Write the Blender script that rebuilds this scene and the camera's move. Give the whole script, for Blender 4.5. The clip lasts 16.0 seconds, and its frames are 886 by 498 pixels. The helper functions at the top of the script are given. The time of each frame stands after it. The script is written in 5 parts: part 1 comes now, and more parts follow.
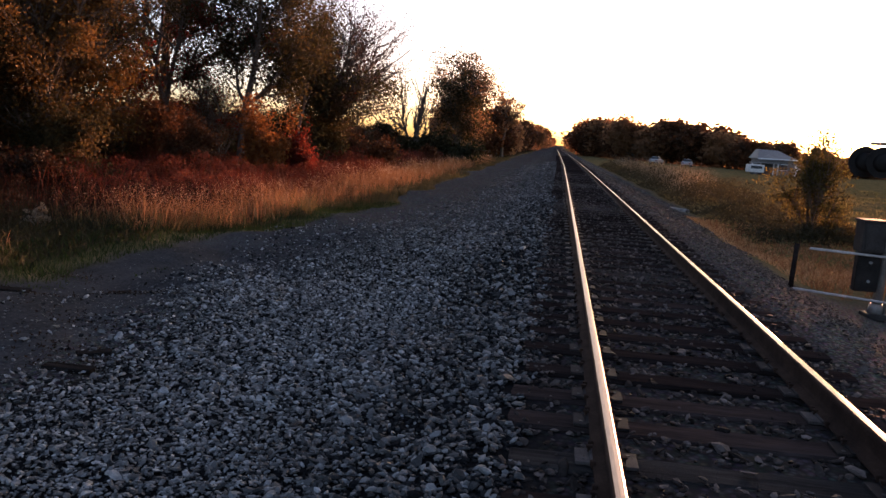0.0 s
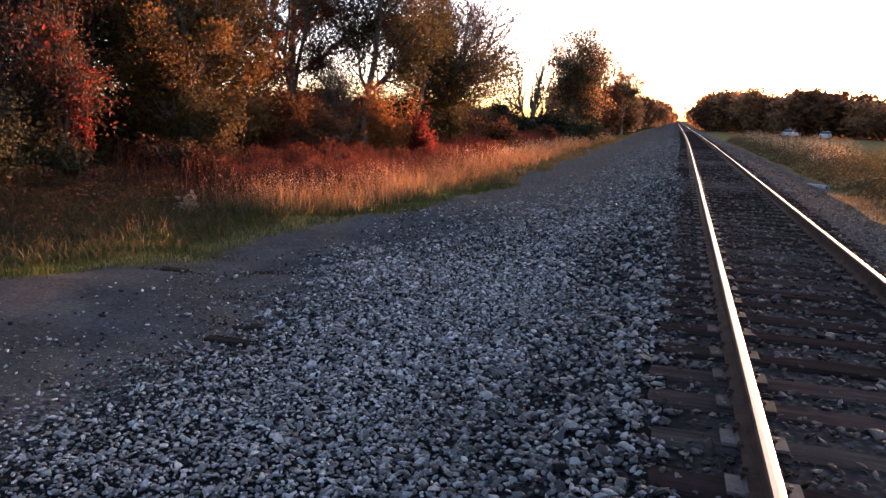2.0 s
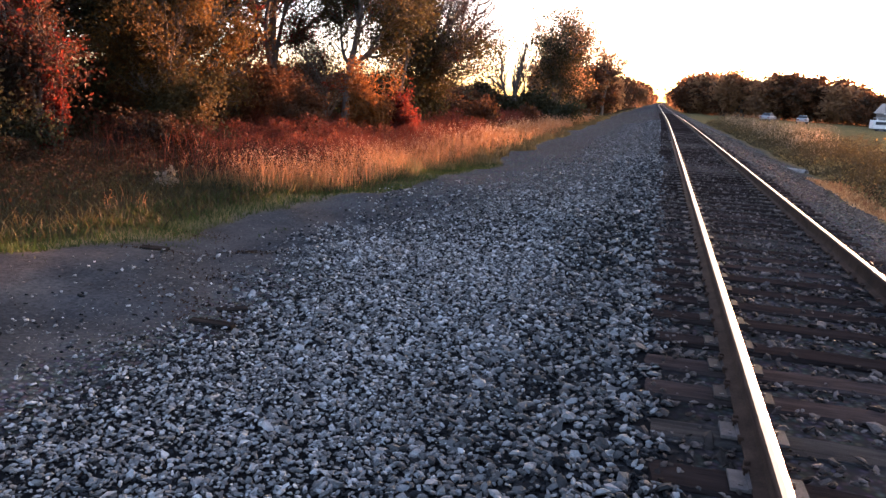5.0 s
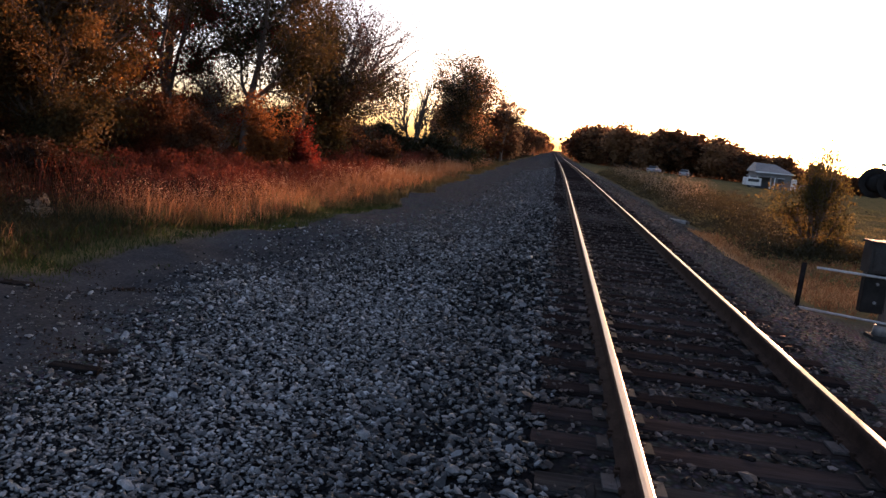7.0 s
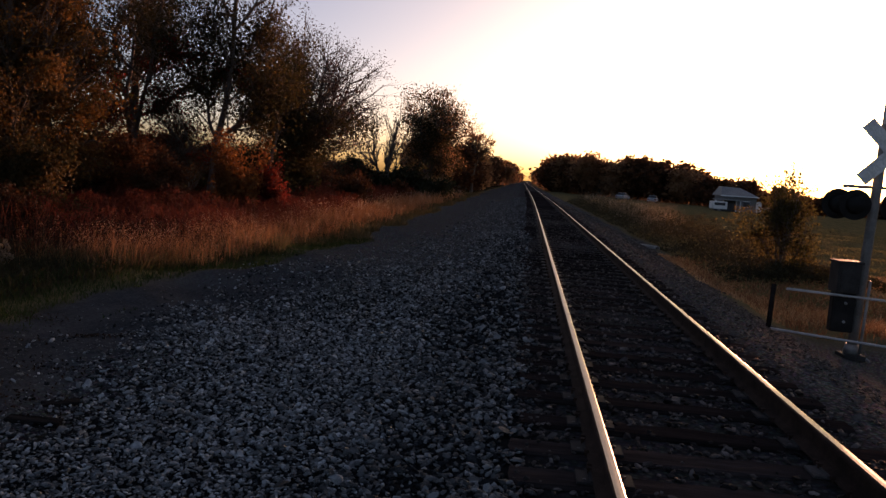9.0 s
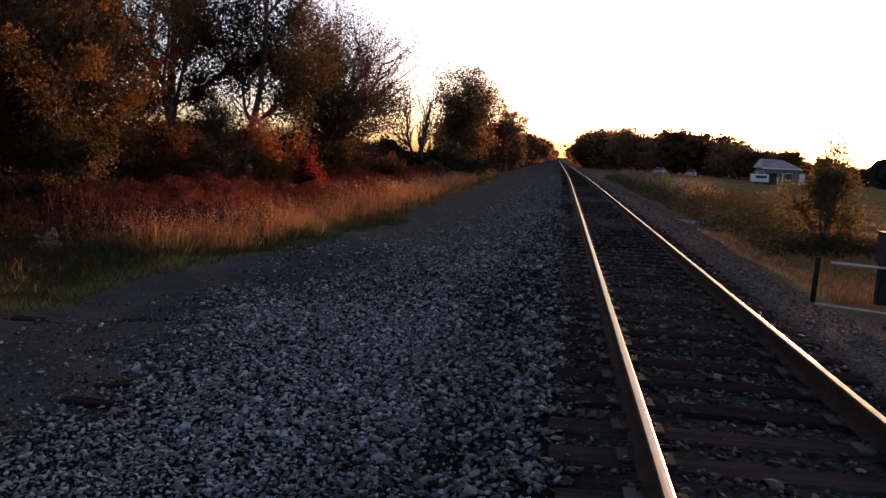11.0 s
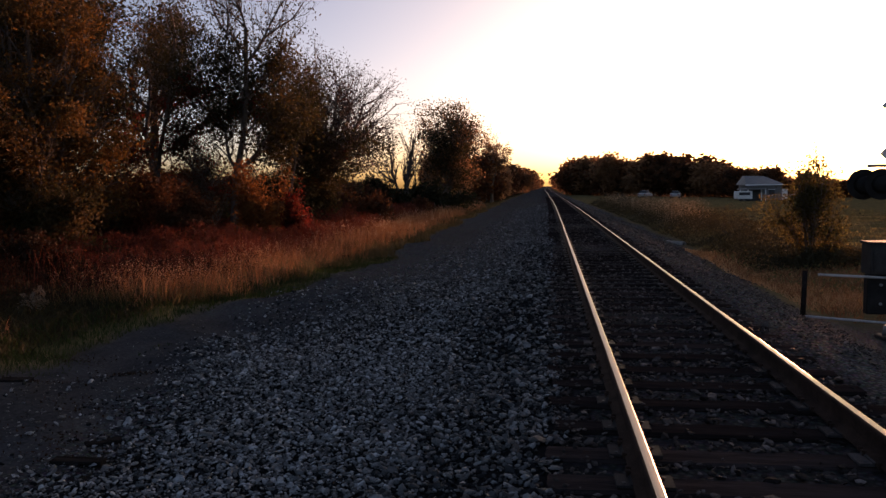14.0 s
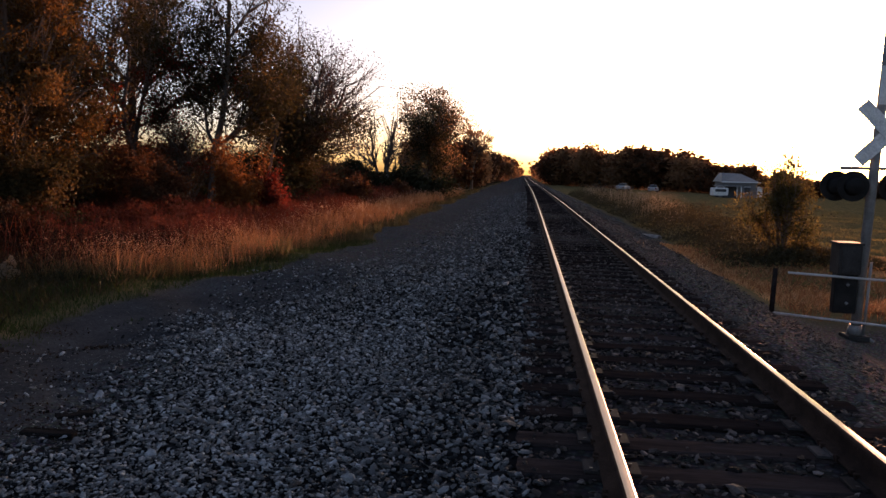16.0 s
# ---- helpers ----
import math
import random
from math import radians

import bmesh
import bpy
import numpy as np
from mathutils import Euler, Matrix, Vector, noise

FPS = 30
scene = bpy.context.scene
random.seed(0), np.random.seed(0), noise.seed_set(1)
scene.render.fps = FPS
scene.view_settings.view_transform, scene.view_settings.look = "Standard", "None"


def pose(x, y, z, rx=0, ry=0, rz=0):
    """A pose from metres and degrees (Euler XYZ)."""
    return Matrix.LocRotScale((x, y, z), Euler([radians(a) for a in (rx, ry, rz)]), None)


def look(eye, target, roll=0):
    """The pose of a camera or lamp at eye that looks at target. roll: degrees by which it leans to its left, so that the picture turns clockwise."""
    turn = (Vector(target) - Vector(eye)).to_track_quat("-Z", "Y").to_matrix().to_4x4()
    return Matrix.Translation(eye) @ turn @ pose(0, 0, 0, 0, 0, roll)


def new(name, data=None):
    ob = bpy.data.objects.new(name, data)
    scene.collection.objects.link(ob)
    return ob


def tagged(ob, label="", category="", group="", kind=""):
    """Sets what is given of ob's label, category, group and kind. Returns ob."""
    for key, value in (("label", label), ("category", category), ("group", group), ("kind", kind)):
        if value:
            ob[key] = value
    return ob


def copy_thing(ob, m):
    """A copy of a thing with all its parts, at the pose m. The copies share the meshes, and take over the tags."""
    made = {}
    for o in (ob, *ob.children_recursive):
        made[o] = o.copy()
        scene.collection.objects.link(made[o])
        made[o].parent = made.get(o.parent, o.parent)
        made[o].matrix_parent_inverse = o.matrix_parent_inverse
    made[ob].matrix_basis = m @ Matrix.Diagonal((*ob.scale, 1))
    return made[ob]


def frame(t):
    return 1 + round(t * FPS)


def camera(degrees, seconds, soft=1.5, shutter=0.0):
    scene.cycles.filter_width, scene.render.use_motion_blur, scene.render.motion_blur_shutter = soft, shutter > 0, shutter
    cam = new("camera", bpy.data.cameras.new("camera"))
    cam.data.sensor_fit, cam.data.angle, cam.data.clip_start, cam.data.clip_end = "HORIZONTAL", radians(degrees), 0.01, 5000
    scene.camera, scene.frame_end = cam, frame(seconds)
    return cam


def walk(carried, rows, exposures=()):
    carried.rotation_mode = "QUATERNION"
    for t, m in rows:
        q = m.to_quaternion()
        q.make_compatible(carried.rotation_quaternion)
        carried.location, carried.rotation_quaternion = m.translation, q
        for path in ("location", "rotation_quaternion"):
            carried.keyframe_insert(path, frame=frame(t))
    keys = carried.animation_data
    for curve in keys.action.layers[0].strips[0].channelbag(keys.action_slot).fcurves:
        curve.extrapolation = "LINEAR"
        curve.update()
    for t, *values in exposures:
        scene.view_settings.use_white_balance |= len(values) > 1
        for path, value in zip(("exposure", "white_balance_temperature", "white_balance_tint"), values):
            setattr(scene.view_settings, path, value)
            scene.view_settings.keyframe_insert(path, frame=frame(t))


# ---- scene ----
cam = camera(63.9, 16.0)
PATH = [
    (0, (-0.378, -0.285, 1.482), (-0.682, 1.668, 1.175), 3.3),
    (0.5, (-0.397, -0.327, 1.483), (-0.756, 1.619, 1.187), 4.0),
    (1, (-0.448, -0.358, 1.498), (-0.855, 1.571, 1.158), 4.3),
    (1.5, (-0.487, -0.39, 1.496), (-1.015, 1.503, 1.128), 2.8),
    (2, (-0.495, -0.438, 1.49), (-1.108, 1.429, 1.119), 1.4),
    (2.5, (-0.496, -0.47, 1.496), (-1.077, 1.409, 1.132), 1.2),
    (3, (-0.487, -0.463, 1.494), (-1.094, 1.414, 1.162), 2.1),
    (3.2, (-0.490, -0.456, 1.494), (-1.101, 1.414, 1.134), 1.7),
    (5.3, (-0.654, -0.341, 1.522), (-1.201, 1.535, 1.091), 2.6),
    (5.5, (-0.657, -0.335, 1.529), (-1.223, 1.536, 1.105), 2.7),
    (6, (-0.625, -0.318, 1.548), (-1.146, 1.586, 1.224), 3.1),
    (6.5, (-0.613, -0.262, 1.555), (-1.003, 1.684, 1.31), 4.8),
    (7, (-0.598, -0.219, 1.532), (-0.886, 1.737, 1.23), 5.4),
    (7.5, (-0.603, -0.193, 1.533), (-0.861, 1.77, 1.246), 5.5),
    (8, (-0.587, -0.166, 1.539), (-0.815, 1.812, 1.351), 4.3),
    (8.2, (-0.585, -0.158, 1.539), (-0.790, 1.823, 1.354), 4.1),
    (10.3, (-0.579, -0.131, 1.541), (-0.841, 1.835, 1.282), 3.1),
    (10.5, (-0.579, -0.131, 1.541), (-0.828, 1.836, 1.281), 2.9),
    (11, (-0.59, -0.156, 1.549), (-0.908, 1.8, 1.28), 2.4),
    (11.5, (-0.613, -0.182, 1.556), (-0.99, 1.766, 1.302), 2.6),
    (12, (-0.61, -0.18, 1.569), (-0.985, 1.77, 1.329), 3.9),
    (12.5, (-0.591, -0.19, 1.55), (-0.953, 1.764, 1.33), 4.6),
    (13, (-0.523, -0.206, 1.557), (-0.83, 1.757, 1.329), 3.4),
    (13.5, (-0.538, -0.19, 1.566), (-0.822, 1.783, 1.396), 1.0),
    (14, (-0.552, -0.167, 1.553), (-0.847, 1.804, 1.381), -0.9),
    (14.5, (-0.556, -0.157, 1.537), (-0.878, 1.809, 1.356), -1.1),
    (15, (-0.55, -0.165, 1.544), (-0.855, 1.797, 1.306), 0.5),
    (15.5, (-0.542, -0.189, 1.548), (-0.822, 1.777, 1.311), 1.2),
    (16, (-0.56, -0.213, 1.554), (-0.791, 1.762, 1.341), 1.4),
]
EXPOSURES = [
    (0, 2.30, 6300, 27),
    (0.5, 2.20, 6300, 27),
    (1, 2.20, 6300, 27),
    (1.5, 3.02, 6300, 27),
    (2, 3.42, 6300, 27),
    (2.5, 3.57, 6300, 27),
    (3, 3.62, 6300, 27),
    (5.5, 3.82, 6300, 27),
    (6, 3.77, 6300, 27),
    (6.5, 3.12, 6300, 27),
    (7, 2.42, 6300, 27),
    (7.5, 2.27, 6300, 27),
    (8, 1.42, 6300, 27),
    (8.2, 1.05, 6300, 27),
    (10.3, 1.52, 6300, 27),
    (10.5, 1.62, 6300, 27),
    (11, 1.97, 6300, 27),
    (11.5, 2.17, 6300, 27),
    (12, 2.17, 6300, 27),
    (12.5, 1.77, 6300, 27),
    (13, 1.57, 6300, 27),
    (13.5, 1.42, 6300, 27),
    (14, 1.27, 6300, 27),
    (14.5, 1.17, 6300, 27),
    (15, 1.77, 6300, 27),
    (15.5, 1.77, 6300, 27),
    (16, 1.77, 6300, 27),
]
walk(cam, [(t, look(eye, target, roll)) for t, eye, target, roll in PATH], EXPOSURES)

# ---- sky and sun ----
SUN_AZ, SUN_EL = 24.6, 1.6
world = bpy.data.worlds.new("evening_sky")
scene.world = world
world.use_nodes = True
wn, wl = world.node_tree.nodes, world.node_tree.links
sky = wn.new("ShaderNodeTexSky")
sky.sky_type = "NISHITA"
sky.sun_disc = False
sky.sun_elevation = radians(SUN_EL)
sky.sun_rotation = radians(SUN_AZ)
sky.air_density, sky.dust_density, sky.ozone_density = 0.45, 2.3, 0.6
wn["Background"].inputs["Strength"].default_value = 0.15
wl.new(sky.outputs["Color"], wn["Background"].inputs["Color"])

sun_data = bpy.data.lights.new("sun", "SUN")
sun_data.energy, sun_data.angle, sun_data.color = 2.7, radians(0.55), (1.0, 0.45, 0.22)
sun = new("sun", sun_data)
sun_way = Vector((math.sin(radians(SUN_AZ)), math.cos(radians(SUN_AZ)), math.tan(radians(SUN_EL))))
sun.matrix_world = look(sun_way * 300, (0, 0, 0))


# ---- materials ----
def material(name):
    m = bpy.data.materials.new(name)
    m.use_nodes = True
    return m, m.node_tree.nodes, m.node_tree.links, m.node_tree.nodes["Principled BSDF"]


def ramp(nodes, links, fac, stops):
    r = nodes.new("ShaderNodeValToRGB")
    while len(r.color_ramp.elements) < len(stops):
        r.color_ramp.elements.new(0.5)
    for e, (p, c) in zip(r.color_ramp.elements, stops):
        e.position, e.color = p, (*c, 1)
    links.new(fac, r.inputs["Fac"])
    return r.outputs["Color"]


def noise_tex(nodes, links, scale, detail=4.0, rough=0.6, stretch=(1, 1, 1), object_space=False):
    tc = nodes.new("ShaderNodeTexCoord") if object_space else nodes.new("ShaderNodeNewGeometry")
    mp = nodes.new("ShaderNodeMapping")
    mp.inputs["Scale"].default_value = stretch
    links.new(tc.outputs["Object" if object_space else "Position"], mp.inputs["Vector"])
    n = nodes.new("ShaderNodeTexNoise")
    n.inputs["Scale"].default_value, n.inputs["Detail"].default_value, n.inputs["Roughness"].default_value = scale, detail, rough
    links.new(mp.outputs["Vector"], n.inputs["Vector"])
    return n.outputs["Fac"]


def mix(nodes, links, fac, a, b, kind="MIX"):
    m = nodes.new("ShaderNodeMix")
    m.data_type, m.blend_type = "RGBA", kind
    for key, v in ((0, fac), (6, a), (7, b)):
        if isinstance(v, (int, float)):
            m.inputs[key].default_value = v
        elif isinstance(v, tuple):
            m.inputs[key].default_value = (*v, 1)
        else:
            links.new(v, m.inputs[key])
    return m.outputs[2]


def bump(nodes, links, height, strength, distance, bsdf):
    b = nodes.new("ShaderNodeBump")
    b.inputs["Strength"].default_value, b.inputs["Distance"].default_value = strength, distance
    links.new(height, b.inputs["Height"])
    links.new(b.outputs["Normal"], bsdf.inputs["Normal"])


def surface(name, c1, c2, rough=0.8, metal=0.0, scale=6.0, fine=60.0, relief=0.3, depth=0.01, stretch=(1, 1, 1), spread=0.0, random_by="", gloss=0.5):
    """Two colours mixed at two scales, with relief; spread darkens or lightens whole pieces by chance."""
    m, n, l, b = material(name)
    big, small = noise_tex(n, l, scale, 4, 0.6, stretch), noise_tex(n, l, fine, 5, 0.65, stretch)
    col = mix(n, l, ramp(n, l, big, [(0.35, (0, 0, 0)), (0.65, (1, 1, 1))]), c1, c2)
    col = mix(n, l, 0.7, col, ramp(n, l, small, [(0.25, (0.45, 0.45, 0.45)), (0.75, (1.35, 1.35, 1.35))]), "MULTIPLY")
    if random_by:
        src = n.new("ShaderNodeNewGeometry").outputs["Random Per Island"] if random_by == "island" else n.new("ShaderNodeObjectInfo").outputs["Random"]
        lo, hi = 1 - spread, 1 + 1.15 * spread
        col = mix(n, l, 1.0, col, ramp(n, l, src, [(0, (lo, lo, lo)), (0.6, (0.75, 0.75, 0.75)), (1, (hi, hi, hi))]), "MULTIPLY")
    l.new(col, b.inputs["Base Color"])
    b.inputs["Roughness"].default_value, b.inputs["Metallic"].default_value = rough, metal
    b.inputs["Specular IOR Level"].default_value = gloss
    if relief:
        bump(n, l, small, relief, depth, b)
    return m


def leaf_material(name, stops, patch=0.5, through_light=0.45):
    """Leaves of several colours: single leaves differ, and whole boughs differ."""
    m, n, l, b = material(name)
    patchy = noise_tex(n, l, patch, 2, 0.5)
    isl = n.new("ShaderNodeNewGeometry").outputs["Random Per Island"]
    add = n.new("ShaderNodeMath")
    add.operation = "MULTIPLY_ADD"
    l.new(isl, add.inputs[0])
    add.inputs[1].default_value = 0.32
    sub = n.new("ShaderNodeMath")
    sub.operation = "MULTIPLY_ADD"
    l.new(patchy, sub.inputs[0])
    sub.inputs[1].default_value, sub.inputs[2].default_value = 1.5, -0.46
    l.new(sub.outputs[0], add.inputs[2])
    col = ramp(n, l, add.outputs[0], stops)
    l.new(col, b.inputs["Base Color"])
    b.inputs["Roughness"].default_value, b.inputs["Specular IOR Level"].default_value = 0.7, 0.2
    t = n.new("ShaderNodeBsdfTranslucent")
    l.new(col, t.inputs["Color"])
    ms = n.new("ShaderNodeMixShader")
    ms.inputs[0].default_value = through_light
    l.new(b.outputs[0], ms.inputs[1])
    l.new(t.outputs[0], ms.inputs[2])
    l.new(ms.outputs[0], n["Material Output"].inputs["Surface"])
    return m


def ground_material():
    """Earth, gravel lane, ballast bed, grass and painted gap shade, by the strips laid into the ground sheet."""
    m, n, l, b = material("ground_earth")

    def strip(name):
        a = n.new("ShaderNodeAttribute")
        a.attribute_name = name
        return a.outputs["Fac"]

    mid, small, tiny = noise_tex(n, l, 1.3, 5), noise_tex(n, l, 22, 6, 0.7), noise_tex(n, l, 90, 4, 0.7)
    vor = n.new("ShaderNodeTexVoronoi")
    vor.inputs["Scale"].default_value = 24
    l.new(n.new("ShaderNodeNewGeometry").outputs["Position"], vor.inputs["Vector"])
    dirt = mix(n, l, ramp(n, l, mid, [(0.35, (0, 0, 0)), (0.7, (1, 1, 1))]), (0.036, 0.038, 0.041), (0.066, 0.069, 0.073))
    dirt = mix(n, l, 0.8, dirt, ramp(n, l, small, [(0.3, (0.4, 0.4, 0.4)), (0.7, (1.4, 1.4, 1.4))]), "MULTIPLY")
    stone = mix(n, l, 0.75, (0.205, 0.195, 0.182), vor.outputs["Color"], "MULTIPLY")
    stone = mix(n, l, 0.55, stone, (0.135, 0.135, 0.132))
    stone = mix(n, l, 0.85, stone, ramp(n, l, vor.outputs["Distance"], [(0.1, (1.25, 1.25, 1.25)), (0.6, (0.22, 0.22, 0.22))]), "MULTIPLY")
    # grass tones raised to carry the glare that hangs over the field
    grass = mix(n, l, ramp(n, l, mid, [(0.35, (0, 0, 0)), (0.65, (1, 1, 1))]), (0.10, 0.09, 0.038), (0.19, 0.138, 0.064))
    grass = mix(n, l, 0.7, grass, ramp(n, l, small, [(0.3, (0.4, 0.4, 0.4)), (0.7, (1.4, 1.4, 1.4))]), "MULTIPLY")
    col = mix(n, l, strip("gravel"), dirt, stone)
    col = mix(n, l, strip("grass"), col, grass)
    litter = mix(n, l, mid, (0.022, 0.02, 0.010), (0.048, 0.032, 0.016))
    col = mix(n, l, strip("litter"), col, litter)
    col = mix(n, l, strip("bed"), col, mix(n, l, 0.5, (0.046, 0.039, 0.036), stone))
    # occlusion under the loose gravel, painted near-black into the ground colour
    col = mix(n, l, strip("gap_shade"), col, mix(n, l, mid, (0.008, 0.008, 0.009), (0.022, 0.022, 0.022)))
    l.new(col, b.inputs["Base Color"])
    b.inputs["Roughness"].default_value, b.inputs["Specular IOR Level"].default_value = 1.0, 0.0
    hmix = n.new("ShaderNodeMath")
    hmix.operation = "ADD"
    l.new(small, hmix.inputs[0])
    l.new(tiny, hmix.inputs[1])
    bump(n, l, hmix.outputs[0], 0.5, 0.02, b)
    return m


M_GROUND = ground_material()
M_STONE = surface("grey_limestone", (0.15, 0.155, 0.156), (0.27, 0.277, 0.276), 0.7, scale=14, fine=150, relief=0.6, depth=0.006, spread=0.7, random_by="island", gloss=0.12)
M_STONE_DARK = surface("dark_ballast_stone", (0.085, 0.088, 0.089), (0.165, 0.169, 0.168), 0.7, scale=14, fine=150, relief=0.6, depth=0.006, spread=0.75, random_by="island", gloss=0.12)
# Near-black colour stands for the shade between the stones, not for dirt.
M_STONE_GAP_SHADE = surface("gap_shade_stone", (0.016, 0.017, 0.018), (0.04, 0.041, 0.042), 0.9, scale=14, fine=150, relief=0.5, depth=0.006, spread=0.5, random_by="island", gloss=0.0)
M_STONE_PIECE = surface("ballast_stone_piece", (0.07, 0.072, 0.071), (0.17, 0.174, 0.17), 0.6, scale=9, fine=70, relief=0.4, depth=0.006, spread=0.7, random_by="object", gloss=0.1)
M_STONE_CRIB = surface("dirty_crib_stone", (0.050, 0.040, 0.035), (0.118, 0.096, 0.086), 0.8, scale=9, fine=70, relief=0.5, depth=0.006, spread=0.85, random_by="island", gloss=0.1)
M_TIE = surface("creosoted_oak", (0.026, 0.020, 0.0185), (0.050, 0.038, 0.035), 0.85, scale=3.0, fine=26, relief=0.7, depth=0.014, stretch=(0.35, 4, 4), spread=0.4, random_by="object", gloss=0.0)
M_TIE_GREY = surface("weathered_split_oak", (0.04, 0.037, 0.036), (0.078, 0.073, 0.069), 0.95, scale=4.0, fine=24, relief=1.0, depth=0.03, stretch=(0.3, 5, 5), gloss=0.0)
M_ROTTEN = surface("rotten_dark_wood", (0.014, 0.012, 0.011), (0.034, 0.029, 0.026), 0.95, scale=8, fine=60, relief=0.8, depth=0.012, stretch=(0.4, 3, 3), gloss=0.0)
M_STONE_FAR = surface("dusty_lane_gravel", (0.105, 0.107, 0.105), (0.19, 0.193, 0.19), 0.6, scale=5, fine=50, relief=0.5, depth=0.008, spread=0.6, random_by="island", gloss=0.1)
M_STONE_BANK = surface("dusty_bank_stone", (0.085, 0.072, 0.062), (0.155, 0.132, 0.114), 0.9, scale=9, fine=70, relief=0.5, depth=0.006, spread=0.5, random_by="island", gloss=0.05)
M_RUST = surface("rusted_rail_steel", (0.024, 0.015, 0.012), (0.055, 0.033, 0.024), 0.85, 0.0, scale=5, fine=80, relief=0.3, depth=0.003, gloss=0.08)
M_PLATE = surface("weathered_plate_steel", (0.040, 0.035, 0.033), (0.070, 0.061, 0.058), 0.8, 0.0, scale=8, fine=90, relief=0.3, depth=0.003, spread=0.6, random_by="object", gloss=0.12)
M_SHINE = surface("wheel_polished_steel", (0.20, 0.19, 0.18), (0.29, 0.275, 0.26), 0.44, 1.0, scale=2, fine=30, relief=0.08, depth=0.001, stretch=(12, 0.25, 1))
M_BARK = surface("grey_brown_bark", (0.075, 0.058, 0.045), (0.14, 0.11, 0.085), 0.95, scale=3, fine=20, relief=0.8, depth=0.02, stretch=(1, 1, 0.3))
M_TWIG = surface("pale_dry_twig", (0.20, 0.165, 0.125), (0.30, 0.25, 0.19), 0.9, scale=3, fine=20, relief=0.3, depth=0.01)
# Galvanised grey, taken darker because the mast stands against the sun.
M_POLE = surface("galvanised_mast", (0.17, 0.165, 0.155), (0.26, 0.25, 0.235), 0.6, 0.2, scale=6, fine=60, relief=0.1, depth=0.002)
M_PIPE = surface("bright_galvanised_pipe", (0.36, 0.35, 0.33), (0.5, 0.48, 0.46), 0.55, 0.2, scale=6, fine=60, relief=0.1, depth=0.002)
M_SIGN = surface("weathered_white_sign", (0.62, 0.60, 0.56), (0.74, 0.72, 0.68), 0.6, scale=5, fine=40, relief=0.05, depth=0.002)
M_BLACK = surface("matt_black_paint", (0.012, 0.011, 0.01), (0.025, 0.022, 0.02), 0.7, scale=6, fine=50, relief=0.1, depth=0.003, gloss=0.12)
# Near-black base colour imitates the case's unlit side against the low sun.
M_CASE = surface("backlit_signal_case", (0.026, 0.023, 0.021), (0.045, 0.041, 0.038), 0.7, 0.0, scale=4, fine=40, relief=0.08, depth=0.003, gloss=0.12)
M_LENS = surface("dark_red_lens", (0.16, 0.012, 0.01), (0.22, 0.02, 0.015), 0.2, scale=6, fine=60, relief=0)
M_ROOF = surface("pale_metal_roof", (0.17, 0.165, 0.16), (0.23, 0.225, 0.215), 0.6, 0.1, scale=1.5, fine=12, relief=0.1, depth=0.01)
M_SIDING = surface("grey_siding", (0.11, 0.105, 0.10), (0.155, 0.15, 0.145), 0.7, scale=1.0, fine=10, relief=0.1, depth=0.01, stretch=(1, 1, 6))
M_TRIM = surface("white_painted_trim", (0.72, 0.71, 0.69), (0.8, 0.79, 0.77), 0.6, scale=2, fine=20, relief=0.05, depth=0.003)
M_DARK = surface("dark_opening", (0.02, 0.02, 0.022), (0.04, 0.04, 0.042), 0.6, scale=2, fine=20, relief=0)
M_CARWHITE = surface("pale_car_paint", (0.27, 0.27, 0.27), (0.33, 0.33, 0.33), 0.3, scale=1, fine=10, relief=0)
M_TYRE = surface("black_rubber", (0.02, 0.02, 0.02), (0.035, 0.035, 0.035), 0.85, scale=5, fine=50, relief=0.1, depth=0.003)
M_CONCRETE = surface("stained_concrete", (0.2, 0.185, 0.165), (0.34, 0.315, 0.28), 0.9, scale=4, fine=40, relief=0.3, depth=0.006)

M_LEAF_YELLOW = leaf_material("ochre_leaves", [(0.0, (0.030, 0.023, 0.008)), (0.35, (0.075, 0.045, 0.012)), (0.65, (0.155, 0.078, 0.019)), (1.0, (0.27, 0.125, 0.03))])
M_LEAF_GREEN = leaf_material("dull_green_leaves", [(0.0, (0.0189, 0.0196, 0.0081)), (0.4, (0.0432, 0.0351, 0.0121)), (0.75, (0.0891, 0.0567, 0.0189)), (1.0, (0.1553, 0.0810, 0.0243))])
M_LEAF_DARK = leaf_material("dark_green_leaves", [(0.0, (0.0183, 0.0206, 0.0091)), (0.5, (0.0391, 0.0367, 0.0149)), (1.0, (0.0975, 0.0665, 0.0229))])
M_LEAF_RED = leaf_material("crimson_leaves", [(0.0, (0.074, 0.0222, 0.0111)), (0.4, (0.1258, 0.0222, 0.0133)), (0.8, (0.2146, 0.0222, 0.0185)), (1.0, (0.1924, 0.0444, 0.0185))], through_light=0.65)
M_LEAF_RUST = leaf_material("russet_leaves", [(0.0, (0.0333, 0.0222, 0.0104)), (0.4, (0.0814, 0.037, 0.0163)), (0.75, (0.148, 0.0555, 0.0222)), (1.0, (0.222, 0.0814, 0.0259))])
M_LEAF_ORANGE = leaf_material("orange_leaves", [(0.0, (0.074, 0.0444, 0.0148)), (0.4, (0.1776, 0.074, 0.0222)), (0.75, (0.2812, 0.111, 0.0259)), (1.0, (0.2664, 0.1406, 0.037))])
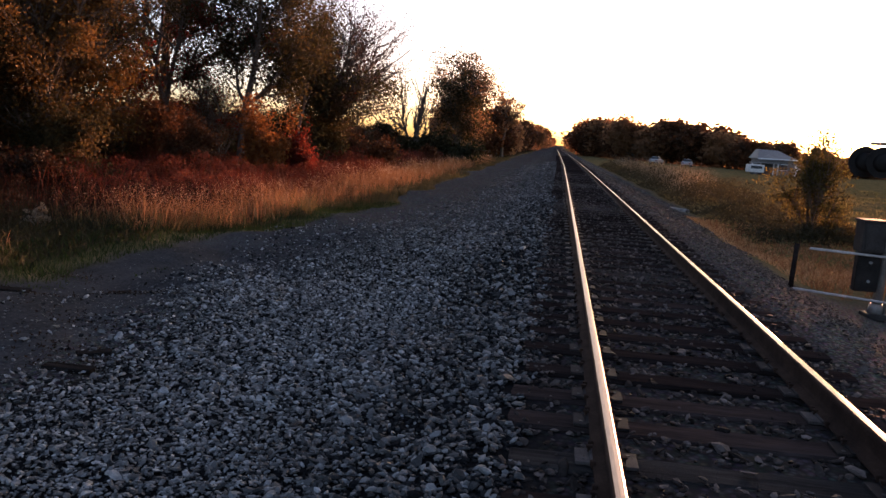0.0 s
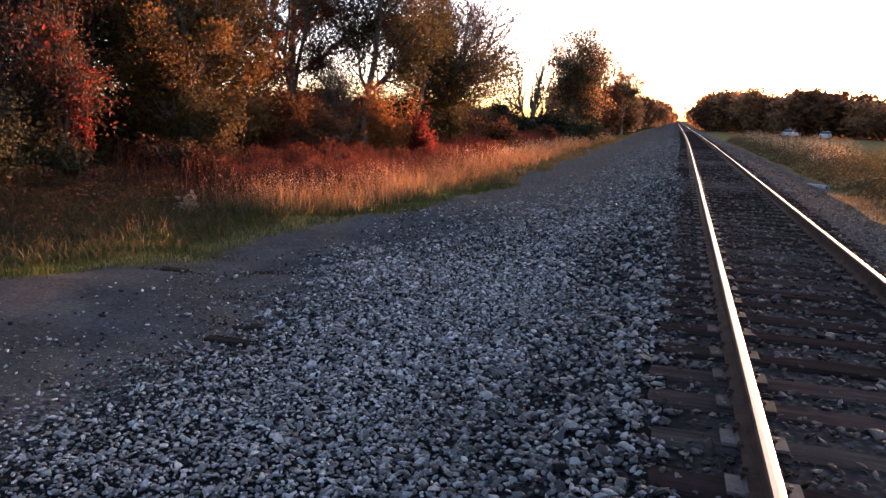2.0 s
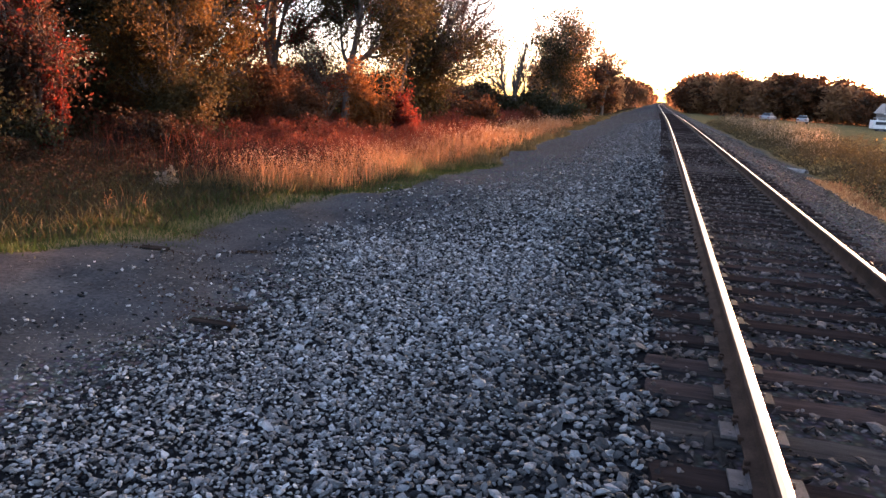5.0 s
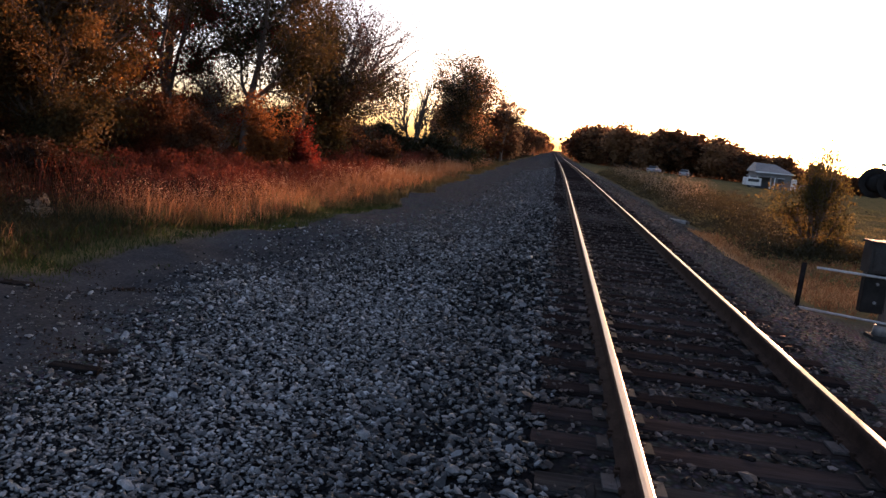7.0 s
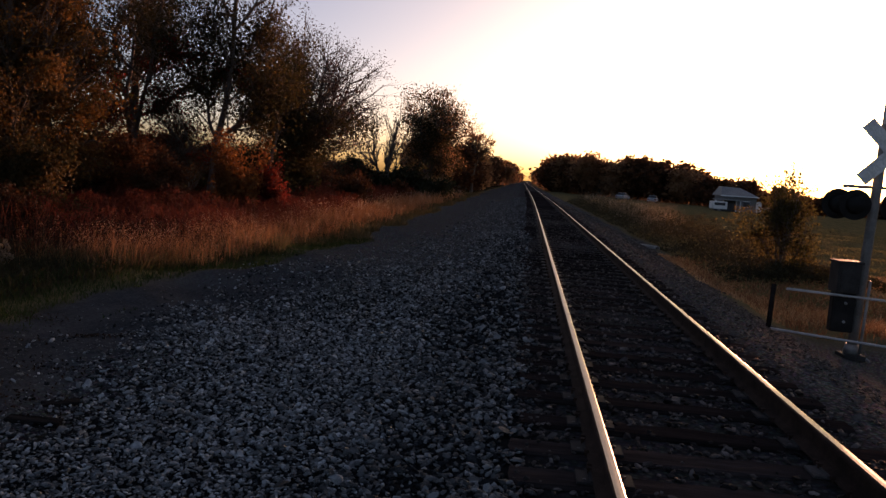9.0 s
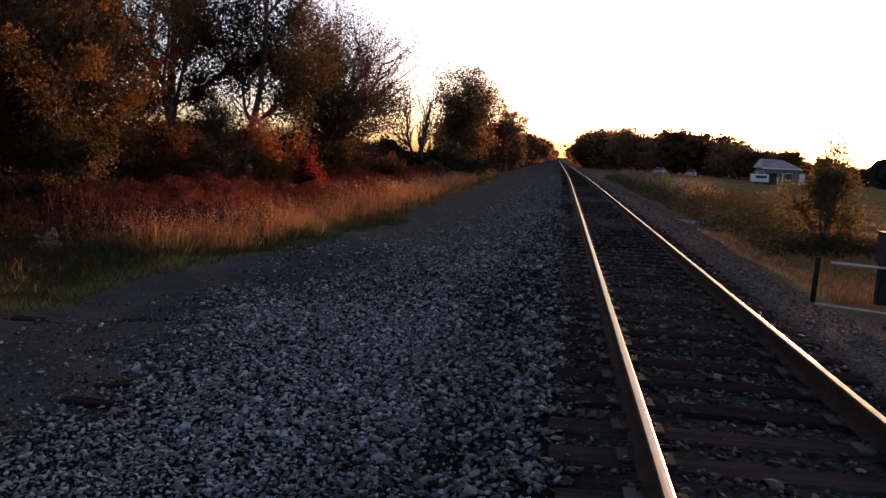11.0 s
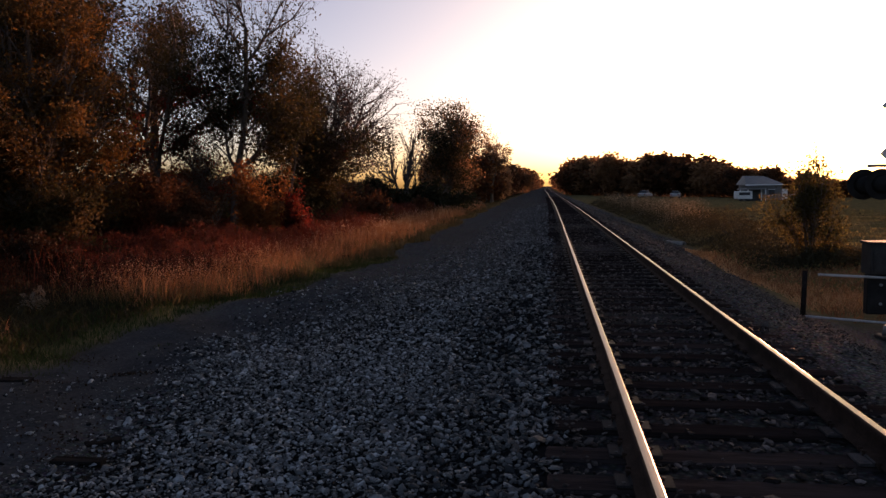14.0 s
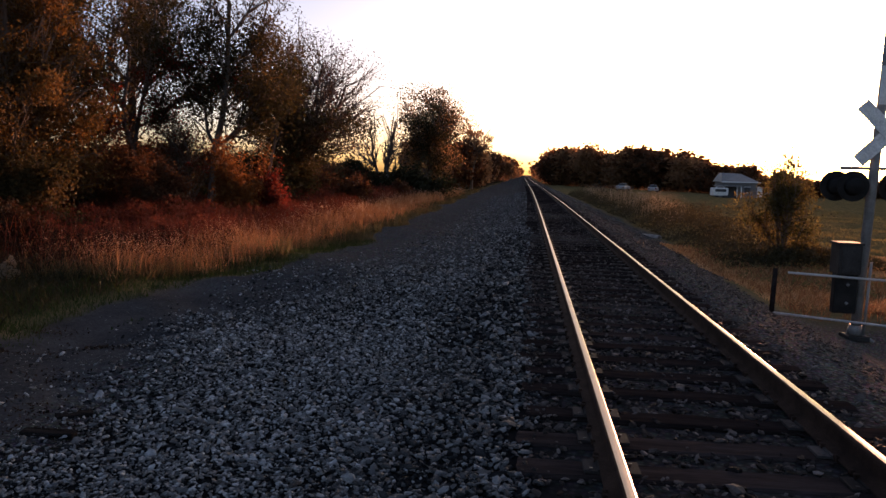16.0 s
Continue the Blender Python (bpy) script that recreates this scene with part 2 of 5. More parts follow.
M_LEAF_SUMAC = leaf_material("sumac_leaves", [(0.0, (0.0154, 0.0140, 0.0077)), (0.5, (0.0392, 0.0189, 0.0105)), (0.8, (0.1050, 0.0252, 0.0140)), (1.0, (0.2660, 0.0266, 0.0196))], patch=0.9)
M_GRASS_TAN = leaf_material("dry_tan_grass", [(0.0, (0.13, 0.062, 0.028)), (0.5, (0.25, 0.118, 0.052)), (1.0, (0.39, 0.205, 0.10))], patch=0.8)
M_GRASS_GREEN = leaf_material("short_green_grass", [(0.0, (0.016, 0.034, 0.007)), (0.5, (0.033, 0.052, 0.012)), (1.0, (0.070, 0.072, 0.022))], patch=0.9)
M_GRASS_OLIVE = leaf_material("olive_tan_grass", [(0.0, (0.05, 0.042, 0.017)), (0.5, (0.105, 0.078, 0.033)), (1.0, (0.20, 0.135, 0.062))], patch=0.7)
M_GRASS_HEAD = leaf_material("pinkish_seed_heads", [(0.0, (0.24, 0.135, 0.085)), (0.5, (0.37, 0.22, 0.145)), (1.0, (0.50, 0.34, 0.24))], patch=0.8)
M_DITCH = leaf_material("dark_olive_brush", [(0.0, (0.026, 0.023, 0.010)), (0.5, (0.055, 0.043, 0.018)), (1.0, (0.115, 0.078, 0.034))], patch=0.6, through_light=0.3)
# Olive raised in colour to make up for glare across the field.
M_FIELD = leaf_material("olive_field_grass", [(0.0, (0.10, 0.088, 0.032)), (0.5, (0.165, 0.13, 0.05)), (1.0, (0.25, 0.18, 0.075))], patch=0.3)
M_WEED = leaf_material("red_brown_weeds", [(0.0, (0.055, 0.015, 0.010)), (0.5, (0.12, 0.030, 0.017)), (1.0, (0.215, 0.062, 0.029))], patch=0.6)
M_WEED_PALE = leaf_material("pale_seed_heads", [(0.0, (0.1628, 0.1184, 0.074)), (0.5, (0.2664, 0.2072, 0.1406)), (1.0, (0.37, 0.3108, 0.2368))], patch=0.8)


M_LEAF_YOUNG = leaf_material("yellowing_leaves", [(0.0, (0.06, 0.055, 0.018)), (0.5, (0.13, 0.10, 0.03)), (1.0, (0.24, 0.16, 0.05))], through_light=0.65)
# Autumn leaf colours lifted well up to paint distance haze into them.
M_LEAF_FAR = leaf_material("haze_pale_far_leaves", [(0.0, (0.13, 0.076, 0.042)), (0.5, (0.26, 0.14, 0.07)), (1.0, (0.40, 0.21, 0.10))], patch=0.15, through_light=0.75)
# Brown scaled down so its colour carries the shade over the near verge.
M_BRUSH = leaf_material("shaded_brown_brush", [(0.0, (0.0110, 0.0084, 0.0042)), (0.5, (0.0228, 0.0123, 0.0059)), (1.0, (0.0465, 0.0177, 0.0084))], patch=0.9)
# Tan lifted to paint the low sun's glare onto the verge.
M_VERGE = leaf_material("glare_pale_verge_grass", [(0.0, (0.27, 0.15, 0.07)), (0.5, (0.43, 0.25, 0.12)), (1.0, (0.58, 0.37, 0.2))], patch=0.5)


# ---- mesh helpers ----
def from_arrays(name, verts, faces, mats, mat_index=None, smooth=False):
    """A mesh from vertex and face arrays; all faces have the same number of corners."""
    verts, faces = np.asarray(verts, np.float32), np.asarray(faces, np.int32)
    me = bpy.data.meshes.new(name)
    k = faces.shape[1]
    me.vertices.add(len(verts))
    me.vertices.foreach_set("co", verts.ravel())
    me.loops.add(faces.size)
    me.loops.foreach_set("vertex_index", faces.ravel())
    me.polygons.add(len(faces))
    me.polygons.foreach_set("loop_start", np.arange(0, faces.size, k, dtype=np.int32))
    if mat_index is not None:
        me.polygons.foreach_set("material_index", np.asarray(mat_index, np.int32))
    me.polygons.foreach_set("use_smooth", np.full(len(faces), smooth))
    for m in mats:
        me.materials.append(m)
    me.update(calc_edges=True)
    return me


def part(name, data, parent, label="", m=None):
    """One mesh object under a thing or under a part."""
    ob = new(name, data)
    ob.parent = parent
    if m is not None:
        ob.matrix_basis = m
    return tagged(ob, label)


def bm_mesh(name, bm, mat, smooth=False):
    me = bpy.data.meshes.new(name)
    bm.to_mesh(me)
    bm.free()
    me.materials.append(mat)
    if smooth:
        me.polygons.foreach_set("use_smooth", np.full(len(me.polygons), True))
    return me


def box(sx, sy, sz, at=(0, 0, 0), bevel=0.0, bm=None, turn=None):
    bm = bm or bmesh.new()
    m = Matrix.Translation(at) @ (turn or Matrix.Identity(4)) @ Matrix.Diagonal((sx, sy, sz, 1))
    got = bmesh.ops.create_cube(bm, size=1, matrix=m)
    if bevel:
        edges = {e for v in got["verts"] for e in v.link_edges}
        bmesh.ops.bevel(bm, geom=list(edges), offset=bevel, segments=2, affect="EDGES", profile=0.5)
    return bm


def rod(p0, p1, r0, r1=None, sides=12, bm=None):
    bm = bm or bmesh.new()
    p0, p1 = Vector(p0), Vector(p1)
    d = p1 - p0
    m = Matrix.Translation((p0 + p1) / 2) @ d.to_track_quat("Z", "Y").to_matrix().to_4x4()
    bmesh.ops.create_cone(bm, cap_ends=True, segments=sides, radius1=r0, radius2=r0 if r1 is None else r1, depth=d.length, matrix=m)
    return bm


def thing(name, at, label, category, group="", turn=0.0):
    e = new(name)
    e.empty_display_size = 0.2
    e.matrix_basis = pose(*at, 0, 0, turn)
    return tagged(e, label, category, group)


# ---- the lie of the land ----
def bend(y):
    """How far the line drifts to the left far away."""
    y = np.asarray(y, float)
    return -0.0085 * np.log1p(np.exp(np.clip((y - 58) / 12, -30, 60))) * 12 * np.where(y > 400, 400 / np.maximum(y, 1), 1)


PX = np.array([-900, -60, -22, -12, -8, -6, -3.4, -2.5, -1.5, -0.75, -0.45, 1.95, 2.3, 2.8, 3.8, 5.0, 7, 14, 40, 120, 900], float)
PZ = np.array([0.3, 0.1, -0.15, -0.38, -0.54, -0.62, -0.64, -0.56, -0.37, -0.226, -0.222, -0.222, -0.226, -0.31, -0.75, -1.08, -1.15, -1.2, -1.42, -1.75, -1.9], float)
_g = np.random.default_rng(5)
WAVES = [(k, _g.uniform(0, 6.28), _g.uniform(0, 6.28)) for k in (0.6, 1.1, 1.9, 3.1, 5.3)]


def ground_z(x, y):
    x, y = np.asarray(x, float), np.asarray(y, float)
    u = x - bend(y)
    z = np.interp(u, PX, PZ)
    rough = np.clip((np.abs(u - 0.75) - 3.0) / 3, 0, 1)
    near = sum(np.sin(k * x + a + 0.7 * np.sin(k * y * 0.6)) * np.sin(k * y + b) / k for k, a, b in WAVES)
    return z + near * (0.012 + 0.05 * rough)


def wobble(y, seed, size):
    return size * (np.sin(y * 0.9 + seed) * 0.5 + np.sin(y * 2.3 + seed * 2.1) * 0.3 + np.sin(y * 5.1 + seed * 3.7) * 0.2)


def grass_edge(y):
    """Where the grass on the left begins, as a distance from the line."""
    return np.interp(y, [-10, 4, 8.5, 11.6, 15, 22, 42, 99], [-8.0, -7.6, -7.3, -6.7, -5.95, -5.7, -6.0, -6.5])


def step(v, lo, hi):
    t = np.clip((v - lo) / (hi - lo), 0, 1)
    return t * t * (3 - 2 * t)


gx = np.concatenate([-np.geomspace(2500, 9.5, 40), np.arange(-9.2, 7.2, 0.17), np.geomspace(7.4, 2500, 44)])
gy = np.concatenate([-np.geomspace(400, 6.5, 16), np.arange(-6, 26, 0.2), np.arange(26, 120, 1.2), np.geomspace(121, 4500, 60)])
GX, GY = np.meshgrid(gx, gy)
GXW = GX + bend(GY)
GZ = ground_z(GXW, GY)
nx, ny = len(gx), len(gy)
idx = np.arange(nx * ny).reshape(ny, nx)
gfaces = np.stack([idx[:-1, :-1], idx[:-1, 1:], idx[1:, 1:], idx[1:, :-1]], -1).reshape(-1, 4)
ground_mesh = from_arrays("ground", np.stack([GXW, GY, GZ], -1).reshape(-1, 3), gfaces, [M_GROUND], smooth=True)
edge = grass_edge(GY) + wobble(GY, 1.0, 0.35)
strips = {
    "grass": np.maximum(1 - step(GX, edge - 0.25, edge + 0.25), step(GX, 3.7 + 1.2 * step(GY, 20, 30), 4.5 + 1.2 * step(GY, 20, 30)) * step(GY, 12.4, 14.5)),
    "gravel": np.maximum(step(GX, -5.4 + wobble(GY, 4, 0.5) + step(GY, 3, 16) * 0.9, -4.2 + step(GY, 3, 16) * 0.9), 0.85 * step(GY, 8, 20)) * (1 - step(GX, 4.0 + 1.2 * step(GY, 20, 30), 4.8 + 1.2 * step(GY, 20, 30)) * step(GY, 12.4, 14.5)),
    "gap_shade": step(GX, -4.7 + step(GY, 3, 16) * 0.9, -3.9 + step(GY, 3, 16) * 0.6) * (1 - step(GX, 1.9, 2.2)) * (1 - step(GY, 9, 22)) * (1 - 0.65 * step(GX, -0.5, -0.1)),
    "litter": 1 - step(GX, edge - 0.9, edge - 0.1),
    "bed": step(GX, -1.6, -0.9) * (1 - step(GX, 2.05, 2.35)),
}
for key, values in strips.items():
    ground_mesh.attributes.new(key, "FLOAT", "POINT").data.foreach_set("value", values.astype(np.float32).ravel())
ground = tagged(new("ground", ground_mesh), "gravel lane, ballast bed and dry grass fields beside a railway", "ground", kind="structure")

# ---- railway: rails, ties, plates, spikes, anchors ----
GAUGE = 1.505
half = [(0.0, 0.0), (0.022, -0.001), (0.031, -0.006), (0.036, -0.014), (0.036, -0.034), (0.030, -0.040), (0.010, -0.052), (0.0085, -0.13), (0.014, -0.152), (0.074, -0.166), (0.077, -0.178)]
prof = np.array(half + [(-x, z) for x, z in half[:0:-1]])
ys = np.concatenate([np.arange(-8, 40, 2.0), np.arange(40, 130, 4.0), np.geomspace(132, 900, 40)])


def rail(x0):
    n, k = len(prof), len(ys)
    bx = bend(ys)
    v = np.zeros((k, n, 3))
    v[:, :, 0] = x0 + bx[:, None] + prof[None, :, 0]
    v[:, :, 1] = ys[:, None]
    v[:, :, 2] = prof[None, :, 1]
    i = np.arange(n)
    quad = np.stack([i, (i + 1) % n, (i + 1) % n + n, i + n], -1)
    faces = (quad[None] + (np.arange(k - 1) * n)[:, None, None]).reshape(-1, 4)
    shiny = np.tile(np.isin(i, (0, 1, n - 1)).astype(int), k - 1)
    me = from_arrays("rail", v.reshape(-1, 3), faces, [M_RUST, M_SHINE], shiny, smooth=False)
    return tagged(new("rail", me), "long steel rail with a polished head and rusty web", "rail", "rails of the track")


rails = [rail(0.0), rail(GAUGE)]


def tie_mesh(seed, mat):
    rng = np.random.default_rng(seed)
    n = 14
    xs = np.linspace(-1.3, 1.3, n)
    ring = np.array([(-0.112, -0.17), (-0.116, -0.02), (-0.104, 0.0), (-0.035, 0.002), (0.035, 0.001), (0.104, 0.0), (0.116, -0.02), (0.112, -0.17)])
    v = np.zeros((n, 8, 3))
    v[:, :, 0] = xs[:, None] + rng.normal(0, 0.006, (n, 8))
    v[:, :, 1] = ring[None, :, 0] + rng.normal(0, 0.004, (n, 8))
    v[:, :, 2] = ring[None, :, 1] + rng.normal(0, 0.003, (n, 8))
    v[0, :, 0] += rng.uniform(-0.02, 0.03)
    i = np.arange(8)
    quad = np.stack([i, i + 8, (i + 1) % 8 + 8, (i + 1) % 8], -1)
    faces = (quad[None] + (np.arange(n - 1) * 8)[:, None, None]).reshape(-1, 4)
    o = (n - 1) * 8
    caps = np.array([[0, 1, 6, 7], [1, 2, 5, 6], [2, 3, 4, 5], [o + 7, o + 6, o + 1, o], [o + 6, o + 5, o + 2, o + 1], [o + 5, o + 4, o + 3, o + 2]])
    return from_arrays("crosstie", v.reshape(-1, 3), np.concatenate([faces, caps]), [mat])


plate_bm = box(0.335, 0.18, 0.02, (0, 0, 0.01), 0.004)
for sx in (-1, 1):
    box(0.018, 0.19, 0.012, (sx * 0.082, 0, 0.025), 0.0, plate_bm)
PLATE = bm_mesh("tie_plate", plate_bm, M_PLATE)
spike_bm = box(0.017, 0.017, 0.05, (0, 0, 0.0))
box(0.034, 0.03, 0.014, (0, 0, 0.03), 0.004, spike_bm)
SPIKE = bm_mesh("rail_spike", spike_bm, M_RUST)
# thin dark squares on the plate paint the shade of empty spike holes
hole_bm = box(0.02, 0.02, 0.003, (0, 0, 0))
PLATE_HOLE = bm_mesh("spike_hole", hole_bm, M_DARK)
anchor_bm = box(0.17, 0.03, 0.022, (0, 0, -0.012), 0.004)
box(0.03, 0.034, 0.03, (-0.078, 0, 0.006), 0.006, anchor_bm)
box(0.03, 0.034, 0.03, (0.078, 0, 0.006), 0.006, anchor_bm)
ANCHOR = bm_mesh("rail_anchor", anchor_bm, M_RUST)

TIES = [tie_mesh(s, M_TIE) for s in range(5)]
TIE_GREY = tie_mesh(9, M_TIE_GREY)
TIE_Y = [-1.85, -1.32, -0.79, -0.26, 0.27, 0.80, 1.33, 1.86, 2.40, 2.93, 3.47, 4.0, 4.49, 5.0, 5.60, 6.15, 6.69]
while TIE_Y[-1] < 118:
    TIE_Y.append(TIE_Y[-1] + 0.535)
tie_rng = np.random.default_rng(11)
TOP = -0.199
for i, y in enumerate(TIE_Y):
    bx = float(bend(y))
    split = abs(y - 3.47) < 0.01
    me = TIE_GREY if split else TIES[i % 5]
    tie = new("crosstie", me)
    tie.matrix_basis = pose(0.7525 + bx + tie_rng.normal(0, 0.02), y + (tie_rng.normal(0, 0.018) if i > 16 else 0), TOP + tie_rng.normal(0, 0.003), 0, 0, tie_rng.normal(0, 0.9) + (3.0 if split else 0))
    tagged(tie, "grey split and weathered wooden crosstie under the rails" if split else "dark brown creosoted wooden crosstie bedded in ballast", "crosstie", "crossties of the track")
    back = tie.matrix_basis.inverted()
    for x0 in (0.0, GAUGE):
        plate = part("tie_plate", PLATE, tie, "grey steel tie plate" if i == 0 else "", back @ pose(x0 + bx, tie.matrix_basis.translation.y, TOP + 0.001, 0, 0, tie_rng.normal(0, 0.8)))
        if y < 16:
            for sx, sy in ((-0.09, 0.05), (0.09, -0.05)):
                part("rail_spike", SPIKE, plate, "", pose(sx, sy, 0.022, 0, 0, tie_rng.uniform(-8, 8)))
            for sx, sy in ((-0.122, -0.05), (0.122, 0.05)):
                part("spike_hole", PLATE_HOLE, plate, "", pose(sx, sy, 0.0225))
for r, x0 in zip(rails, (0.0, GAUGE)):
    for i, y in enumerate(TIE_Y):
        if 1.5 < y < 20:
            for dy in ((-0.135, 0.135) if i % 2 == 0 else (0.135,)):
                part("rail_anchor", ANCHOR, r, "", pose(x0 + float(bend(y)), y + dy, -0.168))

# ---- loose stones ----
_t = (1 + 5 ** 0.5) / 2
ICO_V = np.array([(-1, _t, 0), (1, _t, 0), (-1, -_t, 0), (1, -_t, 0), (0, -1, _t), (0, 1, _t), (0, -1, -_t), (0, 1, -_t), (_t, 0, -1), (_t, 0, 1), (-_t, 0, -1), (-_t, 0, 1)]) / 1.9
ICO_F = np.array([(0, 11, 5), (0, 5, 1), (0, 1, 7), (0, 7, 10), (0, 10, 11), (1, 5, 9), (5, 11, 4), (11, 10, 2), (10, 7, 6), (7, 1, 8), (3, 9, 4), (3, 4, 2), (3, 2, 6), (3, 6, 8), (3, 8, 9), (4, 9, 5), (2, 4, 11), (6, 2, 10), (8, 6, 7), (9, 8, 1)])


def turns(rng, n):
    q = rng.normal(size=(n, 4))
    q /= np.linalg.norm(q, axis=1)[:, None]
    w, x, y, z = q.T
    return np.stack([np.stack([1 - 2 * (y * y + z * z), 2 * (x * y - z * w), 2 * (x * z + y * w)], -1),
                     np.stack([2 * (x * y + z * w), 1 - 2 * (x * x + z * z), 2 * (y * z - x * w)], -1),
                     np.stack([2 * (x * z - y * w), 2 * (y * z + x * w), 1 - 2 * (x * x + y * y)], -1)], 1)


def stone_verts(rng, n, size, flat=0.62):
    v = ICO_V[None] * rng.uniform(0.56, 1.3, (n, 12, 1))
    v = v * np.stack([rng.uniform(0.95, 1.7, n), rng.uniform(0.75, 1.1, n), rng.uniform(0.5, 0.95, n)], -1)[:, None]
    a, tilt = rng.uniform(0, 2 * np.pi, n), rng.normal(0, 0.32, (n, 2))
    v[:, :, 2] += v[:, :, 0] * tilt[:, :1] + v[:, :, 1] * tilt[:, 1:]
    c, s = np.cos(a)[:, None], np.sin(a)[:, None]
    v = np.stack([v[:, :, 0] * c - v[:, :, 1] * s, v[:, :, 0] * s + v[:, :, 1] * c, v[:, :, 2] * (flat + 0.2)], -1)
    return v * (size * rng.lognormal(0, 0.34, n))[:, None, None]


def stones(name, rng, x, y, size, mat, label, sink=0.25, lift=None):
    v = stone_verts(rng, len(x), size)
    z = ground_z(x, y) + size * (0.5 - sink) * rng.uniform(0.1, 3.6, len(x)) + 0.008
    if lift is not None:
        z = z + lift
    v += np.stack([x, y, z], -1)[:, None]
    f = (ICO_F[None] + (np.arange(len(x)) * 12)[:, None, None]).reshape(-1, 3)
    ob = new(name, from_arrays(name, v.reshape(-1, 3), f, [mat]))
    return tagged(ob, label, "gravel", kind="stuff")


rng = np.random.default_rng(21)


def scatter(n, x0, x1, y0, y1, power=1.0):
    return rng.uniform(x0, x1, n), y0 + (y1 - y0) * rng.random(n) ** power




def shoulder(n, y0, y1, size, where):
    """Crushed stone beside the track: near-black stones paint the shade in the gaps, paler ones on top of them."""
    x, y = scatter(n, -6.4, -1.0, y0, y1)
    far = step(y, 6.5, 11.5)
    keep = rng.random(n) < step(x, -5.1 + wobble(y, 4, 0.5) - far * 1.5, -3.5 - far * 1.9) + 0.025
    keep &= (rng.random(n) > 0.93 * step(y, 8.5, 16.0)) & (rng.random(n) > step(x, -2.2, -1.1))
    keep &= rng.random(n) > 0.6 * far * (1 - step(x, -4.9, -3.6))
    x, y = x[keep], y[keep]
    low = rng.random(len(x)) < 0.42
    stones("gravel_shoulder", rng, x[low], y[low], size, M_STONE_GAP_SHADE, "stones coloured dark for the shade in the gravel gaps " + where, 0.45)
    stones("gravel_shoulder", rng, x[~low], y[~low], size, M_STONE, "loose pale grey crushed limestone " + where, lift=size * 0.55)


shoulder(31000, 1.4, 4.6, 0.0128, "beside the near ties")
shoulder(28000, 4.6, 8.6, 0.0150, "along the shoulder")
shoulder(24000, 8.6, 16.0, 0.0168, "further along the shoulder")
x, y = scatter(11500, -5.2, -1.2, 11.5, 70.0, 2.2)
keep = rng.random(len(x)) < step(x, -5.2 + wobble(y, 2, 0.4) + 0.8 * step(y, 16, 26), -3.4 + 0.8 * step(y, 16, 26)) * step(y, 11, 15)
x, y = x[keep], y[keep]
stones("gravel_shoulder", rng, x + bend(y), y, 0.024, M_STONE_FAR, "thinning pale grey gravel along the access lane")


def tie_gap(y):
    return np.min(np.abs(y[:, None] - np.array(TIE_Y)[None]), axis=1)


def up_to_ties(x, y):
    """Ballast ends at the tie ends, runs in between them, and spills over here and there."""
    edge = -0.56 + wobble(y, 7, 0.09) + 0.15 * (tie_gap(y) > 0.13) + 0.1 * (rng.random(len(x)) < 0.05)
    return x[x < edge], y[x < edge]


x, y = up_to_ties(*scatter(16000, -2.3, -0.3, 1.2, 7.0))
keep = rng.random(len(x)) < step(x, -2.3, -1.2)
x, y = x[keep], y[keep]
# more than half are the near-black ones that paint gap shade
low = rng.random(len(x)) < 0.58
stones("ballast", rng, x[low], y[low], 0.0165, M_STONE_GAP_SHADE, "stones coloured dark for gap shade in the ballast at the tie ends", 0.45)
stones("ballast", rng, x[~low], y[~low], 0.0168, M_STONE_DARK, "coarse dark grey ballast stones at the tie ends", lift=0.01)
x, y = up_to_ties(*scatter(10500, -2.3, -0.32, 7.0, 24.0, 1.2))
keep = rng.random(len(x)) < step(x, -2.3, -1.2)
x, y = x[keep], y[keep]
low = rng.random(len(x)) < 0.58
stones("ballast", rng, x[low], y[low], 0.021, M_STONE_GAP_SHADE, "stones coloured dark for gap shade in the ballast further along", 0.45)
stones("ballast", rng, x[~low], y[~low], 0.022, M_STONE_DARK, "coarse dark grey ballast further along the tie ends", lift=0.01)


x, y = scatter(9000, -4.6, -0.55, -4.5, 1.4)
stones("gravel_shoulder", rng, x, y, 0.024, M_STONE, "pale grey crushed limestone of the shoulder behind")


def between_ties(n, x0, x1, y0, y1, power=1.0):
    """Places in the cribs between one tie and the next."""
    xx, yy = scatter(n, x0, x1, y0, y1, power)
    ty = np.array(TIE_Y)
    gap = np.min(np.abs(yy[:, None] - ty[None]), axis=1)
    ok = (gap > 0.115) | (rng.random(n) < 0.06)
    ok &= (np.abs(xx) > 0.1) & (np.abs(xx - GAUGE) > 0.1)
    lift = np.where(gap[ok] <= 0.125, 0.022, 0.004)
    return xx[ok], yy[ok], lift


x, y = scatter(300, -0.56, -0.3, 1.2, 14.0)
stones("ballast", rng, x, y, 0.0125, M_STONE_CRIB, "stray ballast stones spilt over the tie ends", lift=0.02)
x, y, up = between_ties(6800, -0.52, 2.0, 1.0, 12.0)
stones("crib_ballast", rng, x, y, 0.0175, M_STONE_CRIB, "small dirty ballast stones between the ties", lift=up)
x, y, up = between_ties(8500, -0.52, 2.0, 12.0, 45.0, 1.3)
stones("crib_ballast", rng, x, y, 0.017, M_STONE_BANK, "small dirty ballast between the ties further along", lift=up)
x, y = scatter(3600, 2.0, 4.1, 4.0, 18.0)
stones("ballast", rng, x, y, 0.0145, M_STONE_BANK, "coarse ballast sloping down from the far rail")
x, y = scatter(5600, 2.0, 5.0, 18.0, 60.0, 1.4)
